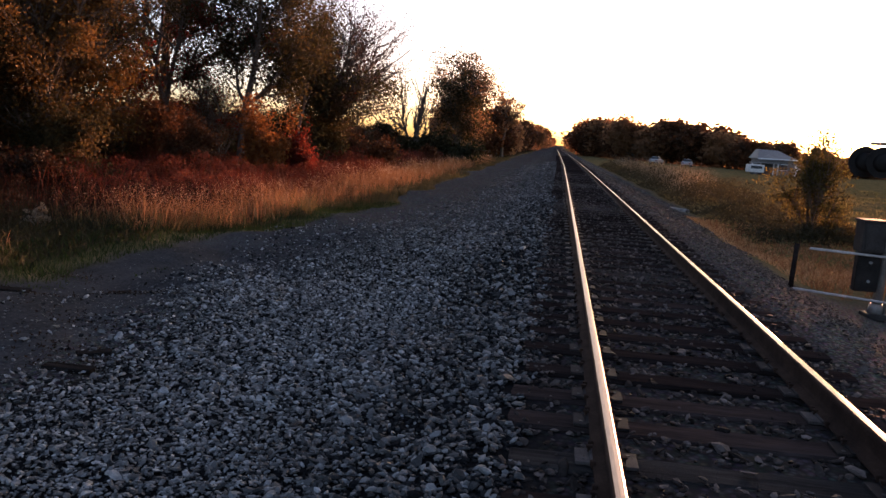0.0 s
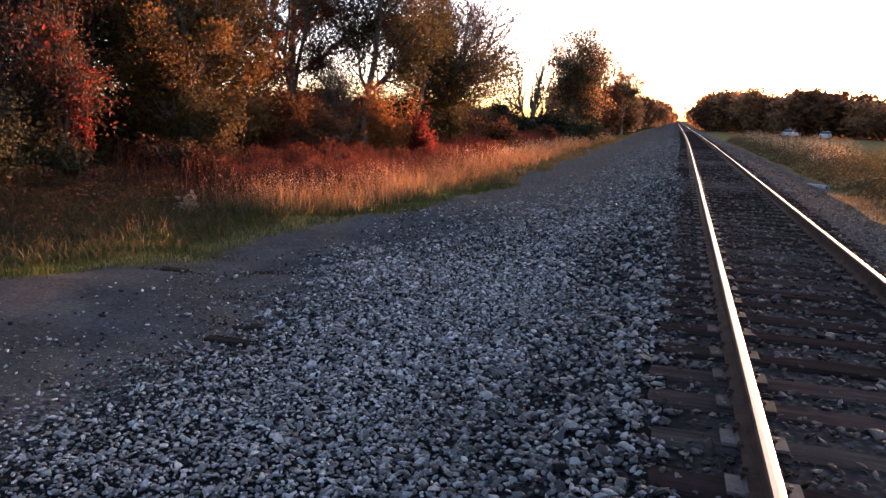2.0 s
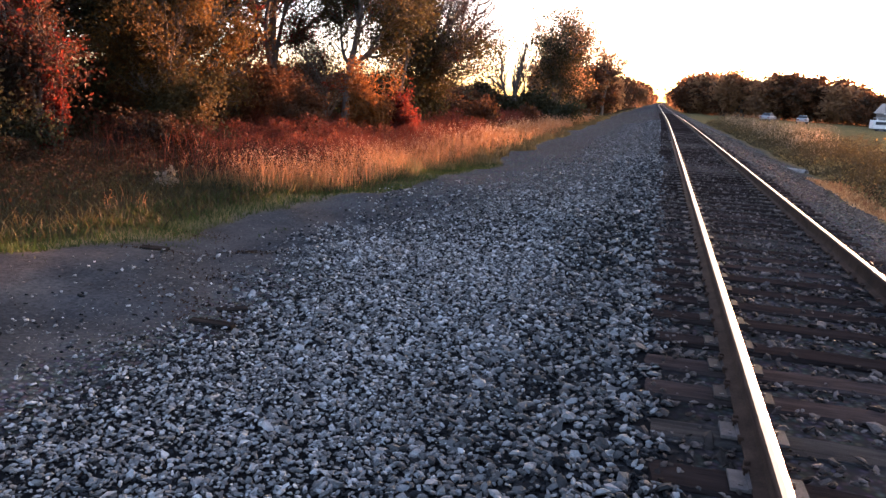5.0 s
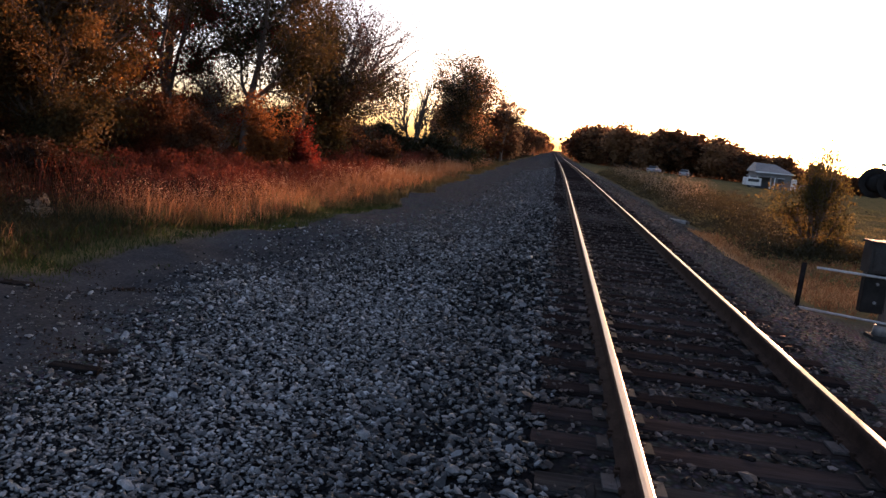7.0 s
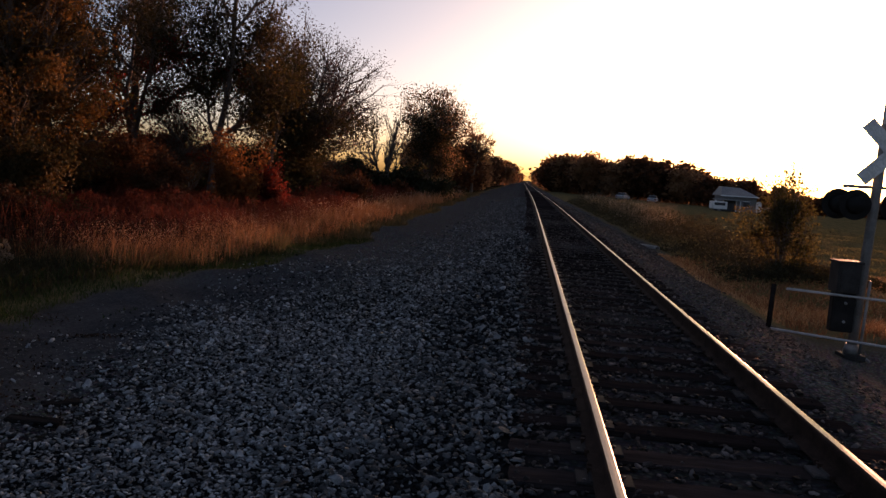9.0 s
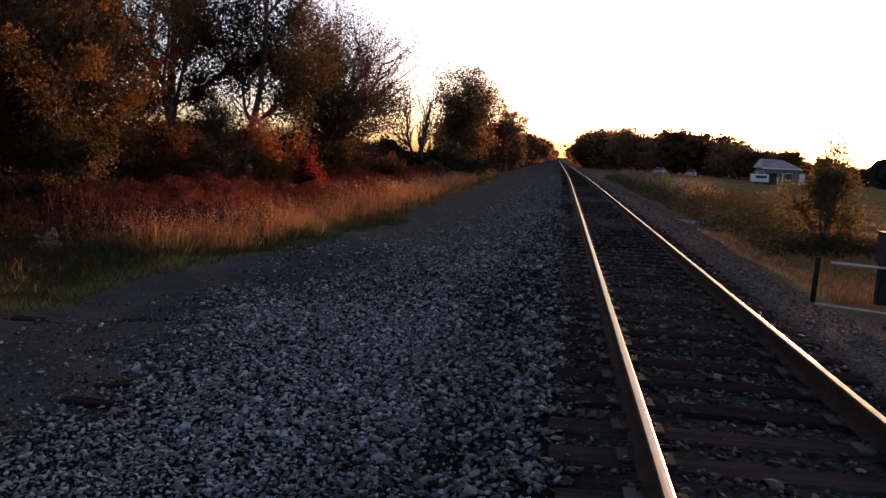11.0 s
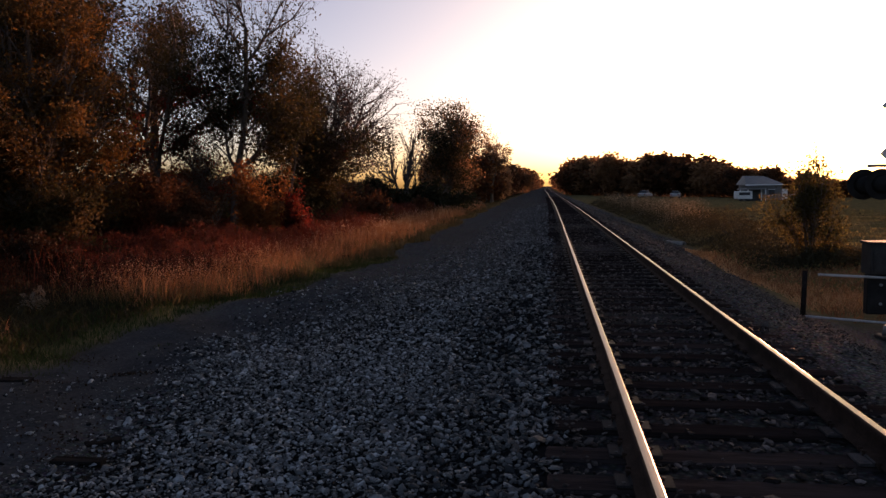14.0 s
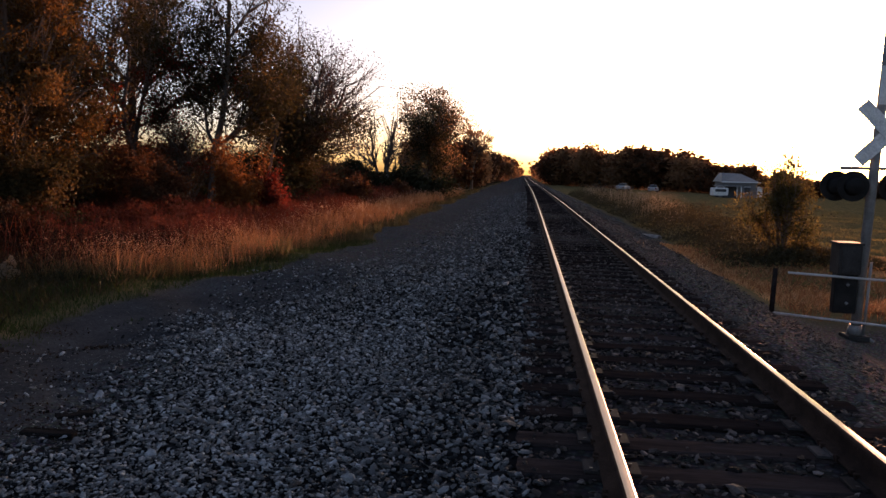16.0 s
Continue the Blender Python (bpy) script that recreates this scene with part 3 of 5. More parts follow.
stones("ballast", rng, x + bend(y), y, 0.021, M_STONE_BANK, "coarse ballast slope beyond the far rail further along")
x, y = scatter(3000, -1.75, -0.55, 24.0, 75.0, 1.8)
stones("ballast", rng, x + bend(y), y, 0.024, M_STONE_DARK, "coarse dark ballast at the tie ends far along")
x, y = scatter(15000, -6.9, -3.3, 2.6, 15.0, 1.2)
keep = rng.random(len(x)) < 0.08 + 0.92 * step(x, -6.4 + wobble(y, 4, 0.7) + step(y, 3, 16) * 0.9, -4.1)
stones("lane_pebbles", rng, x[keep], y[keep], 0.0068, M_STONE_FAR, "small grey pebbles pressed into the dirt lane")

# ---- plants ----
def tubes(name, segs, mats, sides=4):
    """Tapered limbs as one mesh, from rows of start, end and the two radii."""
    s = np.asarray(segs, float)
    p0, p1, r0, r1 = s[:, 0:3], s[:, 3:6], s[:, 6], s[:, 7]
    d = p1 - p0
    d /= np.maximum(np.linalg.norm(d, axis=1), 1e-9)[:, None]
    ref = np.where(np.abs(d[:, 2:3]) < 0.9, np.array([[0, 0, 1.0]]), np.array([[1.0, 0, 0]]))
    a = np.cross(d, ref)
    a /= np.linalg.norm(a, axis=1)[:, None]
    b = np.cross(d, a)
    ang = np.arange(sides) * 2 * np.pi / sides
    ring = a[:, None] * np.cos(ang)[None, :, None] + b[:, None] * np.sin(ang)[None, :, None]
    v = np.concatenate([p0[:, None] + ring * r0[:, None, None], p1[:, None] + ring * r1[:, None, None]], 1)
    i = np.arange(sides)
    quad = np.stack([i, i + sides, (i + 1) % sides + sides, (i + 1) % sides], -1)
    f = (quad[None] + (np.arange(len(s)) * 2 * sides)[:, None, None]).reshape(-1, 4)
    return from_arrays(name, v.reshape(-1, 3), f, mats, smooth=True)


def leaves(name, rng, centres, size, mat, aspect=0.55):
    """Single folded leaves at the given places, turned every way."""
    n = len(centres)
    base = np.array([(-1, 0, 0), (0, -aspect, -0.18), (1, 0, 0), (0, aspect, -0.18)])
    v = np.einsum("nij,kj->nki", turns(rng, n), base) * (size * rng.uniform(0.6, 1.35, n))[:, None, None]
    v += np.asarray(centres)[:, None]
    f = np.arange(n * 4).reshape(n, 4)
    f = np.stack([f[:, [0, 1, 2]], f[:, [0, 2, 3]]], 1).reshape(-1, 3)
    return from_arrays(name, v.reshape(-1, 3), f, [mat])


def grow(rng, p, d, length, r, level, top, segs, tips, wob=0.22, rise=0.1, fork=(2, 3), start=0.3, shrink=0.62, open_angle=0.75):
    n = 6 if level == 0 else 5 if level == 1 else 4
    for i in range(n):
        d = d + rng.normal(0, wob, 3) * (0.45 if level == 0 else 1) + np.array([0, 0, rise])
        d = d / np.linalg.norm(d)
        q = p + d * length / n
        r1 = r * (0.86 if level < top else 0.7)
        segs.append((*p, *q, r, r1))
        if level >= top - 1:
            tips.append((q, level))
        if level < top and (i + 1) / n > start:
            for _ in range(rng.integers(fork[0], fork[1] + 1)):
                side = rng.normal(0, 1, 3)
                side -= side.dot(d) * d
                side /= np.linalg.norm(side)
                a = open_angle * rng.uniform(0.6, 1.25)
                grow(rng, q, d * math.cos(a) + side * math.sin(a), length * shrink * rng.uniform(0.7, 1.1) * (1 - 0.35 * i / n), r1 * 0.55, level + 1, top, segs, tips, wob, rise, fork, start * 0.6, shrink, open_angle)
        p, r = q, r1


def tree(name, at, seed, height, label, crown_mat, leaf_size=0.09, leaf_count=9000, cluster=0.3, levels=3, radius=0.14, lean=(0, 0), rise=0.1, start=0.3, fork=(2, 3),
         open_angle=0.75, shrink=0.62, bark=None, leaf_low=0.0, leaf_high=1.0, trunk_share=0.75, extra=(), squash=1.0, category="tree"):
    """A tapered trunk with limbs, and a crown of single leaves gathered round the twigs; extra adds more crowns of other colours: (material, count, low, high)."""
    r = np.random.default_rng(seed)
    x, y = at
    z = float(ground_z(x, y)) - 0.05
    root = thing(name, (x, y, z), label, category)
    segs, tips = [], []
    d = np.array([lean[0], lean[1], 1.0])
    grow(r, np.zeros(3), d / np.linalg.norm(d), height * trunk_share, radius, 0, levels, segs, tips, rise=rise, start=start, fork=fork, open_angle=open_angle, shrink=shrink)
    segs = np.array(segs)
    pts = np.array([t[0] for t in tips])
    s = height / max(pts[:, 2].max(), 1e-3)
    k = np.array([s * squash, s * squash, s])
    segs[:, 0:3] *= k
    segs[:, 3:6] *= k
    pts = pts * k
    segs[:, [2, 5]] = np.maximum(segs[:, [2, 5]], -0.1)
    part("trunk", tubes("trunk", segs, [bark or M_BARK], 3 if levels == 2 else 4), root)
    for i, (mat, count, low, high) in enumerate([(crown_mat, leaf_count, leaf_low, leaf_high), *extra]):
        sel = pts[(pts[:, 2] > low * height) & (pts[:, 2] < high * height)]
        if not count or not len(sel):
            continue
        c = sel[r.integers(0, len(sel), count)] + r.normal(0, cluster, (count, 3)).clip(-1.5 * cluster, 1.5 * cluster)
        c[:, 2] = np.maximum(c[:, 2], 0.05)
        part("crown", leaves("crown", r, c, leaf_size, mat), root)
    return root


def fan(r, n, wide, high, low, up=(0.25, 1.0)):
    """Limbs that part near the foot and end on a dome: start, direction, length, radius."""
    out = []
    for i in range(n):
        a = 2.4 * i + r.uniform(-0.5, 0.5)
        e = up[0] + (up[1] - up[0]) * ((i + 0.5) / n) ** 0.8
        z0 = low * high * r.uniform(0.5, 1.3)
        end = np.array([math.cos(a) * wide * math.cos(e * 1.5), math.sin(a) * wide * math.cos(e * 1.5), z0 + (high - z0) * math.sin(e * 1.5)])
        d = end - np.array([0, 0, z0])
        ln = np.linalg.norm(d)
        out.append(((0, 0, z0), tuple(d / ln), ln * 0.8, 0.011 * high * (0.7 + 0.5 * e)))
    return out


def limbed_tree(name, at, seed, label, limbs, crowns, trunk=(2.0, 0.16), top=3, fork=(2, 3), wob=0.16, rise=0.05, shrink=0.5, open_angle=0.7, start=0.2, bark=None, size=None, category="tree"):
    """A tree whose main limbs are laid out one by one, forking into twigs; crowns: (material, leaves, low, high, leaf size, spread, boughs), heights in metres.
    Where boughs are given, the leaves gather round that many of the twigs and leave gaps."""
    r = np.random.default_rng(seed)
    x, y = at
    root = thing(name, (x, y, float(ground_z(x, y)) - 0.05), label, category)
    segs, tips = [], []
    if trunk[0]:
        zs = np.linspace(-0.1, trunk[0], 5)
        wx = np.concatenate([[0], np.cumsum(r.normal(0, 0.02 * trunk[0] / 2, 4))])
        for i in range(4):
            k0, k1 = (1.35 if i == 0 else 1 - 0.06 * i), 1 - 0.06 * (i + 1)
            segs.append((wx[i] * 0.3, 0, zs[i], wx[i + 1] * 0.3, 0, zs[i + 1], trunk[1] * k0, trunk[1] * k1))
    for p, d, ln, rad in limbs:
        d = np.array(d, float)
        grow(r, np.array(p, float), d / np.linalg.norm(d), ln, rad, 1, top, segs, tips, wob=wob, rise=rise, fork=fork, start=start, shrink=shrink, open_angle=open_angle)
    segs, pts = np.array(segs), np.array([t[0] for t in tips])
    if size:
        k = np.array([size[0] / np.percentile(np.abs(pts[:, 0]), 97), size[0] / np.percentile(np.abs(pts[:, 1]), 97), size[1] / pts[:, 2].max()])
        segs[:, 0:3] *= k
        segs[:, 3:6] *= k
        pts = pts * k
    pts[:, 2] = np.maximum(pts[:, 2], 0.1)
    part("trunk", tubes("trunk", segs, [bark or M_BARK], 4), root)
    for mat, count, low, high, leaf_size, spread, boughs in crowns:
        sel = pts[(pts[:, 2] > low) & (pts[:, 2] < high)]
        if not len(sel):
            continue
        if boughs:
            sel = sel[r.permutation(len(sel))[:boughs]]
            pick = r.integers(0, len(sel), count)
            big = r.uniform(0.55, 1.3, len(sel))[pick][:, None]
            c = sel[pick] + r.normal(0, spread, (count, 3)).clip(-1.9 * spread, 1.9 * spread) * np.array([1.15, 1.15, 0.7]) * big
        else:
            c = sel[r.integers(0, len(sel), count)] + r.normal(0, spread, (count, 3))
        c[:, 2] = np.maximum(c[:, 2], 0.05)
        part("crown", leaves("crown", r, c, leaf_size, mat), root)
    return root


def bush(name, at, seed, size, label, mat, leaf_size=0.07, count=5000, category="bush", bark=None, gaps=1.0):
    """Stems fanning out of one root, leaved to the ground, with an uneven top."""
    r = np.random.default_rng(seed)
    x, y = at
    w, dp, h = size
    root = thing(name, (x, y, float(ground_z(x, y)) - 0.03), label, category)
    segs, tips = [], []
    for _ in range(9):
        a = r.uniform(0, 2 * np.pi)
        out = r.uniform(0.1, 0.9)
        d = np.array([math.cos(a) * out, math.sin(a) * out, 1.0])
        grow(r, np.array([math.cos(a) * 0.12, math.sin(a) * 0.12, 0.0]), d / np.linalg.norm(d), 0.75 * r.uniform(0.6, 1.1), 0.02, 1, 3, segs, tips, wob=0.25, rise=0.03, fork=(1, 2), start=0.3, shrink=0.62)
    segs, pts = np.array(segs), np.array([t[0] for t in tips])
    k = np.array([w / 2, dp / 2, h]) / np.array([np.abs(pts[:, 0]).max(), np.abs(pts[:, 1]).max(), pts[:, 2].max()])
    segs[:, 0:3] *= k
    segs[:, 3:6] *= k
    pts = pts * k
    part("stem", tubes("stem", segs, [bark or M_BARK], 3), root)
    c = pts[r.integers(0, len(pts), count)] + r.normal(0, 0.13 * gaps, (count, 3)) * np.array([w, dp, h]) / 2.2
    drop = r.random(count) < 0.3
    c[drop, 2] *= r.random(drop.sum())
    c[:, 2] = np.maximum(c[:, 2], 0.03)
    part("foliage", leaves("foliage", r, c, leaf_size, mat), root)
    return root


def blades(name, rng, x, y, height, width, mat, label, category="grass", bendy=0.35, heads=0.0, head_mat=None):
    """Bent grass blades standing on the ground; heads adds a seed head to that share of them."""
    n = len(x)
    h = height * rng.uniform(0.45, 1.15, n)
    a = rng.uniform(0, 2 * np.pi, n)
    side = np.stack([np.cos(a), np.sin(a), np.zeros(n)], -1)
    lean = rng.normal(0, bendy, (n, 2)) * h[:, None]
    p = np.stack([x, y, ground_z(x, y) - 0.02], -1)
    midp = p + np.stack([lean[:, 0] * 0.35, lean[:, 1] * 0.35, h * 0.55], -1)
    top = p + np.stack([lean[:, 0], lean[:, 1], h], -1)
    w = (width * rng.uniform(0.6, 1.3, n))[:, None]
    v = np.stack([p - side * w, p + side * w, midp + side * w * 0.8, midp - side * w * 0.8, top], 1)
    o = (np.arange(n) * 5)[:, None]
    f = np.concatenate([o + np.array([[0, 1, 2]]), o + np.array([[0, 2, 3]]), o + np.array([[3, 2, 4]])])
    ob = new(name, from_arrays(name, v.reshape(-1, 3), f, [mat]))
    tagged(ob, label, category, kind="stuff")
    if heads:
        t = top[rng.random(n) < heads]
        t = np.repeat(t, 5, 0) + rng.normal(0, 0.02, (len(t) * 5, 3)) * np.array([1, 1, 3.0])
        hd = new("seed_heads", leaves("seed_heads", rng, t, width * 2.6, head_mat or mat, 0.4))
        tagged(hd, "feathery seed heads on the dry grass", "grass", kind="stuff")
    return ob


prng = np.random.default_rng(33)


def band(n, near, far, y0, y1, power=1.0):
    """Places in a strip left of the line, measured outwards from the edge of the grass."""
    y = y0 + (y1 - y0) * prng.random(n) ** power
    x = grass_edge(y) + wobble(y, 1.0, 0.35) - (near + (far - near) * prng.random(n)) + bend(y)
    return x, y


x, y = band(15000, -0.15, 1.3, 3.0, 22, 1.2)
blades("short_grass", prng, x, y, 0.13, 0.006, M_GRASS_GREEN, "short green grass along the edge of the lane")
x, y = band(9000, -0.1, 1.4, 22, 90, 1.3)
blades("short_grass", prng, x, y, 0.24, 0.014, M_GRASS_OLIVE, "short olive grass along the lane further away")
x, y = band(700, -1.1, 0.0, 5.5, 9.5)
keep = np.sin(x * 3.1 + 1) * np.sin(y * 2.2) > 0.25
blades("grass_tuft", prng, x[keep], y[keep], 0.08, 0.006, M_GRASS_GREEN, "thin patches of green grass on the dirt")
def patches(x, y, least=0.25):
    """Keeps more places in some patches than in others."""
    p = 0.5 + 0.3 * np.sin(x * 2.1 + 1.3 * np.sin(y * 0.8)) + 0.3 * np.sin(y * 1.7 + x)
    ok = prng.random(len(x)) < np.clip(p, least, 1)
    return x[ok], y[ok]


x, y = patches(*band(9000, 0.35, 2.3, 11, 24))
blades("tall_grass", prng, x, y, 0.40, 0.006, M_GRASS_OLIVE, "knee-high olive and tan grass beside the lane", bendy=0.5)
x, y = patches(*band(7500, 0.8, 2.9, 11.5, 24))
blades("tall_grass", prng, x, y, 0.66, 0.0055, M_GRASS_TAN, "tall dry tan grass with feathery seed heads", heads=0.3, head_mat=M_GRASS_HEAD)
x, y = patches(*band(9500, 0.5, 2.8, 24, 75, 1.3))
blades("tall_grass", prng, x, y, 0.72, 0.011, M_GRASS_TAN, "tall dry tan grass further along the lane", heads=0.22, head_mat=M_GRASS_HEAD)
x, y = band(22, 0.5, 2.6, 8.0, 13.5)
x, y = np.repeat(x, 7) + prng.normal(0, 0.07, 154), np.repeat(y, 7) + prng.normal(0, 0.07, 154)
blades("tan_tuft", prng, x, y, 0.27, 0.006, M_GRASS_TAN, "pale dry grass tufts in the green verge", heads=0.25)
x, y = band(9000, 0.4, 6.5, 3, 13)
blades("green_weeds", prng, x, y, 0.22, 0.011, M_LEAF_DARK, "low dark green weeds at the foot of the trees", bendy=0.6)


def weeds(n, near, far, y0, y1, h, size, mat, label, power=1.0):
    x, y = band(n, near, far, y0, y1, power)
    lump = 0.76 + 0.14 * np.sin(x * 1.3 + 0.5 * np.sin(y)) * np.sin(y * 0.9) + 0.1 * np.sin(x * 4.1 + y * 3.3)
    z = ground_z(x, y) + h * lump * prng.random(n) ** 0.6
    ob = new("weeds", leaves("weeds", prng, np.stack([x, y, z], -1), size, mat, 0.24))
    return tagged(ob, label, "weeds", kind="stuff")


weeds(40000, 1.9, 9.0, 14.5, 30, 1.05, 0.042, M_WEED, "red-brown weeds standing thick before the trees")
weeds(20000, 1.5, 8.0, 7.0, 16.5, 0.75, 0.034, M_BRUSH, "brown brush low at the foot of the trees, darkened for shade")
weeds(16000, 2.8, 7.5, 30, 75, 1.1, 0.09, M_WEED, "red-brown weeds further along the wood's edge", 1.3)
x, y = band(4000, 2.2, 7.0, 12, 35)
blades("weed_stalks", prng, x, y, 0.95, 0.006, M_WEED, "reddish dead weed stalks", "weeds", 0.25)
white_weed = bush("white_weed", (-9.4, 10.9), 71, (0.6, 0.5, 0.45), "small weed with dry whitish leaves in the grass", M_WEED_PALE, 0.06, 70, "weed", M_TWIG)

# the wood on the left, from near to far
tree("sumac_tree", (-16.2, 13.2), 101, 7.5, "dark tree overgrown with red and orange creeper", M_LEAF_SUMAC, 0.06, 34000, 0.34, start=0.05, radius=0.15, shrink=0.66)
tree("oak_tree", (-20.0, 17.6), 102, 11.0, "tall dark green oak at the wood's edge", M_LEAF_DARK, 0.085, 42000, 0.45, start=0.1, radius=0.24, shrink=0.66)
limbed_tree("maple_tree", (-15.1, 18.4), 103, "broad ochre-leaved maple leaved to the ground", fan(np.random.default_rng(3), 15, 2.4, 9.0, 0.06, (0.02, 1.0)),
            [(M_LEAF_YELLOW, 52000, 0.0, 12, 0.05, 0.30, 190), (M_LEAF_GREEN, 7000, 0.0, 12, 0.05, 0.5, 0)], (2.5, 0.2), size=(2.3, 9.4))
limbed_tree("maple_tree", (-18.8, 23.5), 104, "tall green and ochre maple", fan(np.random.default_rng(4), 14, 2.2, 11.5, 0.1, (0.1, 1.0)),
            [(M_LEAF_GREEN, 32000, 3.6, 14, 0.06, 0.46, 190), (M_LEAF_YELLOW, 8000, 3.0, 14, 0.055, 0.35, 40)], (3.0, 0.22), size=(2.3, 12.0))
limbed_tree("oak_tree", (-20.3, 33.5), 114, "tall dark oak behind the forked tree", fan(np.random.default_rng(14), 13, 3.4, 11.0, 0.42, (0.2, 1.0)),
            [(M_LEAF_DARK, 9000, 5.6, 14, 0.07, 0.42, 150)], (5.0, 0.22), size=(3.6, 11.5))
limbed_tree("sassafras_tree", (-14.05, 12.6), 113, "slim sapling with tan and crimson leaves at the wood's edge", fan(np.random.default_rng(5), 7, 0.7, 4.4, 0.1, (0.3, 1.0)),
            [(M_LEAF_RUST, 2000, 0.4, 6, 0.042, 0.16, 46), (M_LEAF_RED, 1500, 0.3, 6, 0.045, 0.15, 26), (M_LEAF_YELLOW, 700, 1.5, 6, 0.042, 0.14, 22)], (1.2, 0.06), size=(0.75, 4.7))
limbed_tree("cherry_tree", (-16.4, 27.0), 105, "dark forked tree with thin crimson and green leaves",
            [((0, 0, 2.5), (-0.5, 0.05, 1), 5.4, 0.12), ((0.03, 0, 2.5), (0.6, 0.05, 1), 5.4, 0.115), ((0, 0, 2.9), (0.08, 0.3, 1), 5.6, 0.085), ((-1.0, 0.1, 0.2), (-0.42, 0.1, 1), 5.2, 0.09),
             ((0.75, 0.05, 3.7), (1.0, 0.1, 0.75), 3.0, 0.06), ((-0.6, 0.05, 3.7), (-1.0, -0.1, 0.7), 2.8, 0.06), ((0.3, 0, 3.0), (1.0, -0.3, 0.3), 1.7, 0.035), ((-0.2, 0, 2.9), (-0.9, 0.3, 0.3), 1.6, 0.035),
             ((1.1, 0.1, 4.3), (0.7, -0.2, 1.0), 3.4, 0.06)],
            [(M_LEAF_GREEN, 15000, 4.9, 12, 0.054, 0.34, 330), (M_LEAF_GREEN, 4200, 2.0, 5.0, 0.05, 0.22, 0), (M_LEAF_RED, 7500, 2.4, 6.2, 0.05, 0.24, 120), (M_LEAF_RUST, 2800, 1.8, 5.0, 0.05, 0.24, 0)],
            (2.7, 0.16), wob=0.17, rise=0.05, fork=(2, 3), shrink=0.5, open_angle=0.85, start=0.2)
tree("ash_tree", (-13.0, 26.6), 106, 12.5, "tall ash with a straight trunk, bare at the top", M_LEAF_GREEN, 0.06, 15000, 0.36, start=0.22, radius=0.2, rise=0.14, shrink=0.52, squash=0.95, leaf_low=0.1, leaf_high=0.62,
     extra=[(M_LEAF_GREEN, 1800, 0.6, 1.1)])
limbed_tree("hackberry_tree", (-11.7, 34.0), 107, "round tree, thinly leaved above and dense below", fan(np.random.default_rng(7), 26, 3.4, 8.8, 0.3, (0.1, 1.0)),
            [(M_LEAF_SUMAC, 15000, 2.6, 12, 0.046, 0.15, 0), (M_LEAF_DARK, 12000, 0.2, 4.4, 0.06, 0.40, 160)], (2.2, 0.2), wob=0.12, rise=0.03, fork=(2, 3), shrink=0.58, open_angle=0.7, start=0.1, size=(3.3, 9.4))
bush("dark_thicket", (-11.9, 33.2), 137, (4.0, 3.0, 4.0), "tall dark thicket round the foot of the round tree", M_LEAF_GREEN, 0.055, 15000, gaps=0.8)
tree("leaning_tree", (-12.4, 30.0), 108, 6.5, "slim dark tree leaning over the bushes", M_LEAF_DARK, 0.10, 3600, 0.4, start=0.5, radius=0.12, lean=(0.4, 0.1), squash=0.8)
tree("oak_tree", (-24.0, 27.0), 109, 12.5, "tall dark green oak deep in the wood", M_LEAF_DARK, 0.15, 14000, 0.55, start=0.1, radius=0.25)
for at, w, h, seed in (((-14.3, 27.6), 1.5, 4.7, 115), ((-15.6, 28.6), 1.3, 4.2, 116)):
    limbed_tree("understory_tree", at, seed, "thin twiggy young tree with sparse red and russet leaves", fan(np.random.default_rng(seed), 11, w, h, 0.15, (0.15, 1.0)),
                [(M_LEAF_RED, 1300, 0.8, 6, 0.046, 0.16, 40), (M_LEAF_RUST, 1700, 0.4, 6, 0.046, 0.2, 0), (M_LEAF_GREEN, 900, 0.4, 6, 0.046, 0.18, 0)], (1.0, 0.06), wob=0.16, fork=(2, 3), size=(w, h))
bush("dogwood_bush", (-14.3, 22.6), 121, (3.6, 2.6, 3.0), "large russet-brown bush before the forked tree", M_LEAF_RUST, 0.05, 15000)
bush("dogwood_bush", (-12.1, 21.4), 122, (2.4, 2.0, 2.3), "russet and green bush in the wood's edge", M_LEAF_RUST, 0.05, 8000)
bush("maple_sapling", (-10.9, 24.2), 123, (2.3, 2.0, 3.1), "orange-leaved sapling glowing in low sun", M_LEAF_ORANGE, 0.06, 7000)
bush("burning_bush", (-9.7, 24.6), 124, (1.5, 1.4, 2.3), "bright crimson bush at the wood's edge", M_LEAF_RED, 0.055, 4600)
bush("sumac_bush", (-13.4, 12.4), 125, (0.75, 0.7, 2.9), "tall crimson sumac bush before dark trees", M_LEAF_RED, 0.055, 1500, gaps=0.6)
bush("hazel_bush", (-13.0, 16.4), 126, (2.8, 2.0, 2.2), "dull green bush leaning out of the wood", M_LEAF_GREEN, 0.055, 9000)
bush("creeper_bush", (-14.5, 11.9), 144, (1.7, 1.3, 2.7), "dark red creeper thicket hiding the trunks", M_LEAF_SUMAC, 0.05, 5200)
bush("bramble_bush", (-12.6, 8.6), 141, (3.4, 2.4, 1.5), "low dark bramble at the foot of the trees", M_LEAF_DARK, 0.05, 7000)
bush("bramble_bush", (-14.2, 11.0), 142, (3.6, 2.4, 2.0), "dark bramble under the creeper tree", M_LEAF_DARK, 0.055, 7000)
bush("bramble_bush", (-12.2, 14.2), 143, (2.6, 2.0, 1.3), "low brown bramble before the maple, darkened for shade", M_BRUSH, 0.045, 6000)
bush("russet_bush", (-9.6, 36.0), 127, (2.2, 2.2, 1.9), "russet bush under the round tree", M_LEAF_RUST, 0.08, 3200)
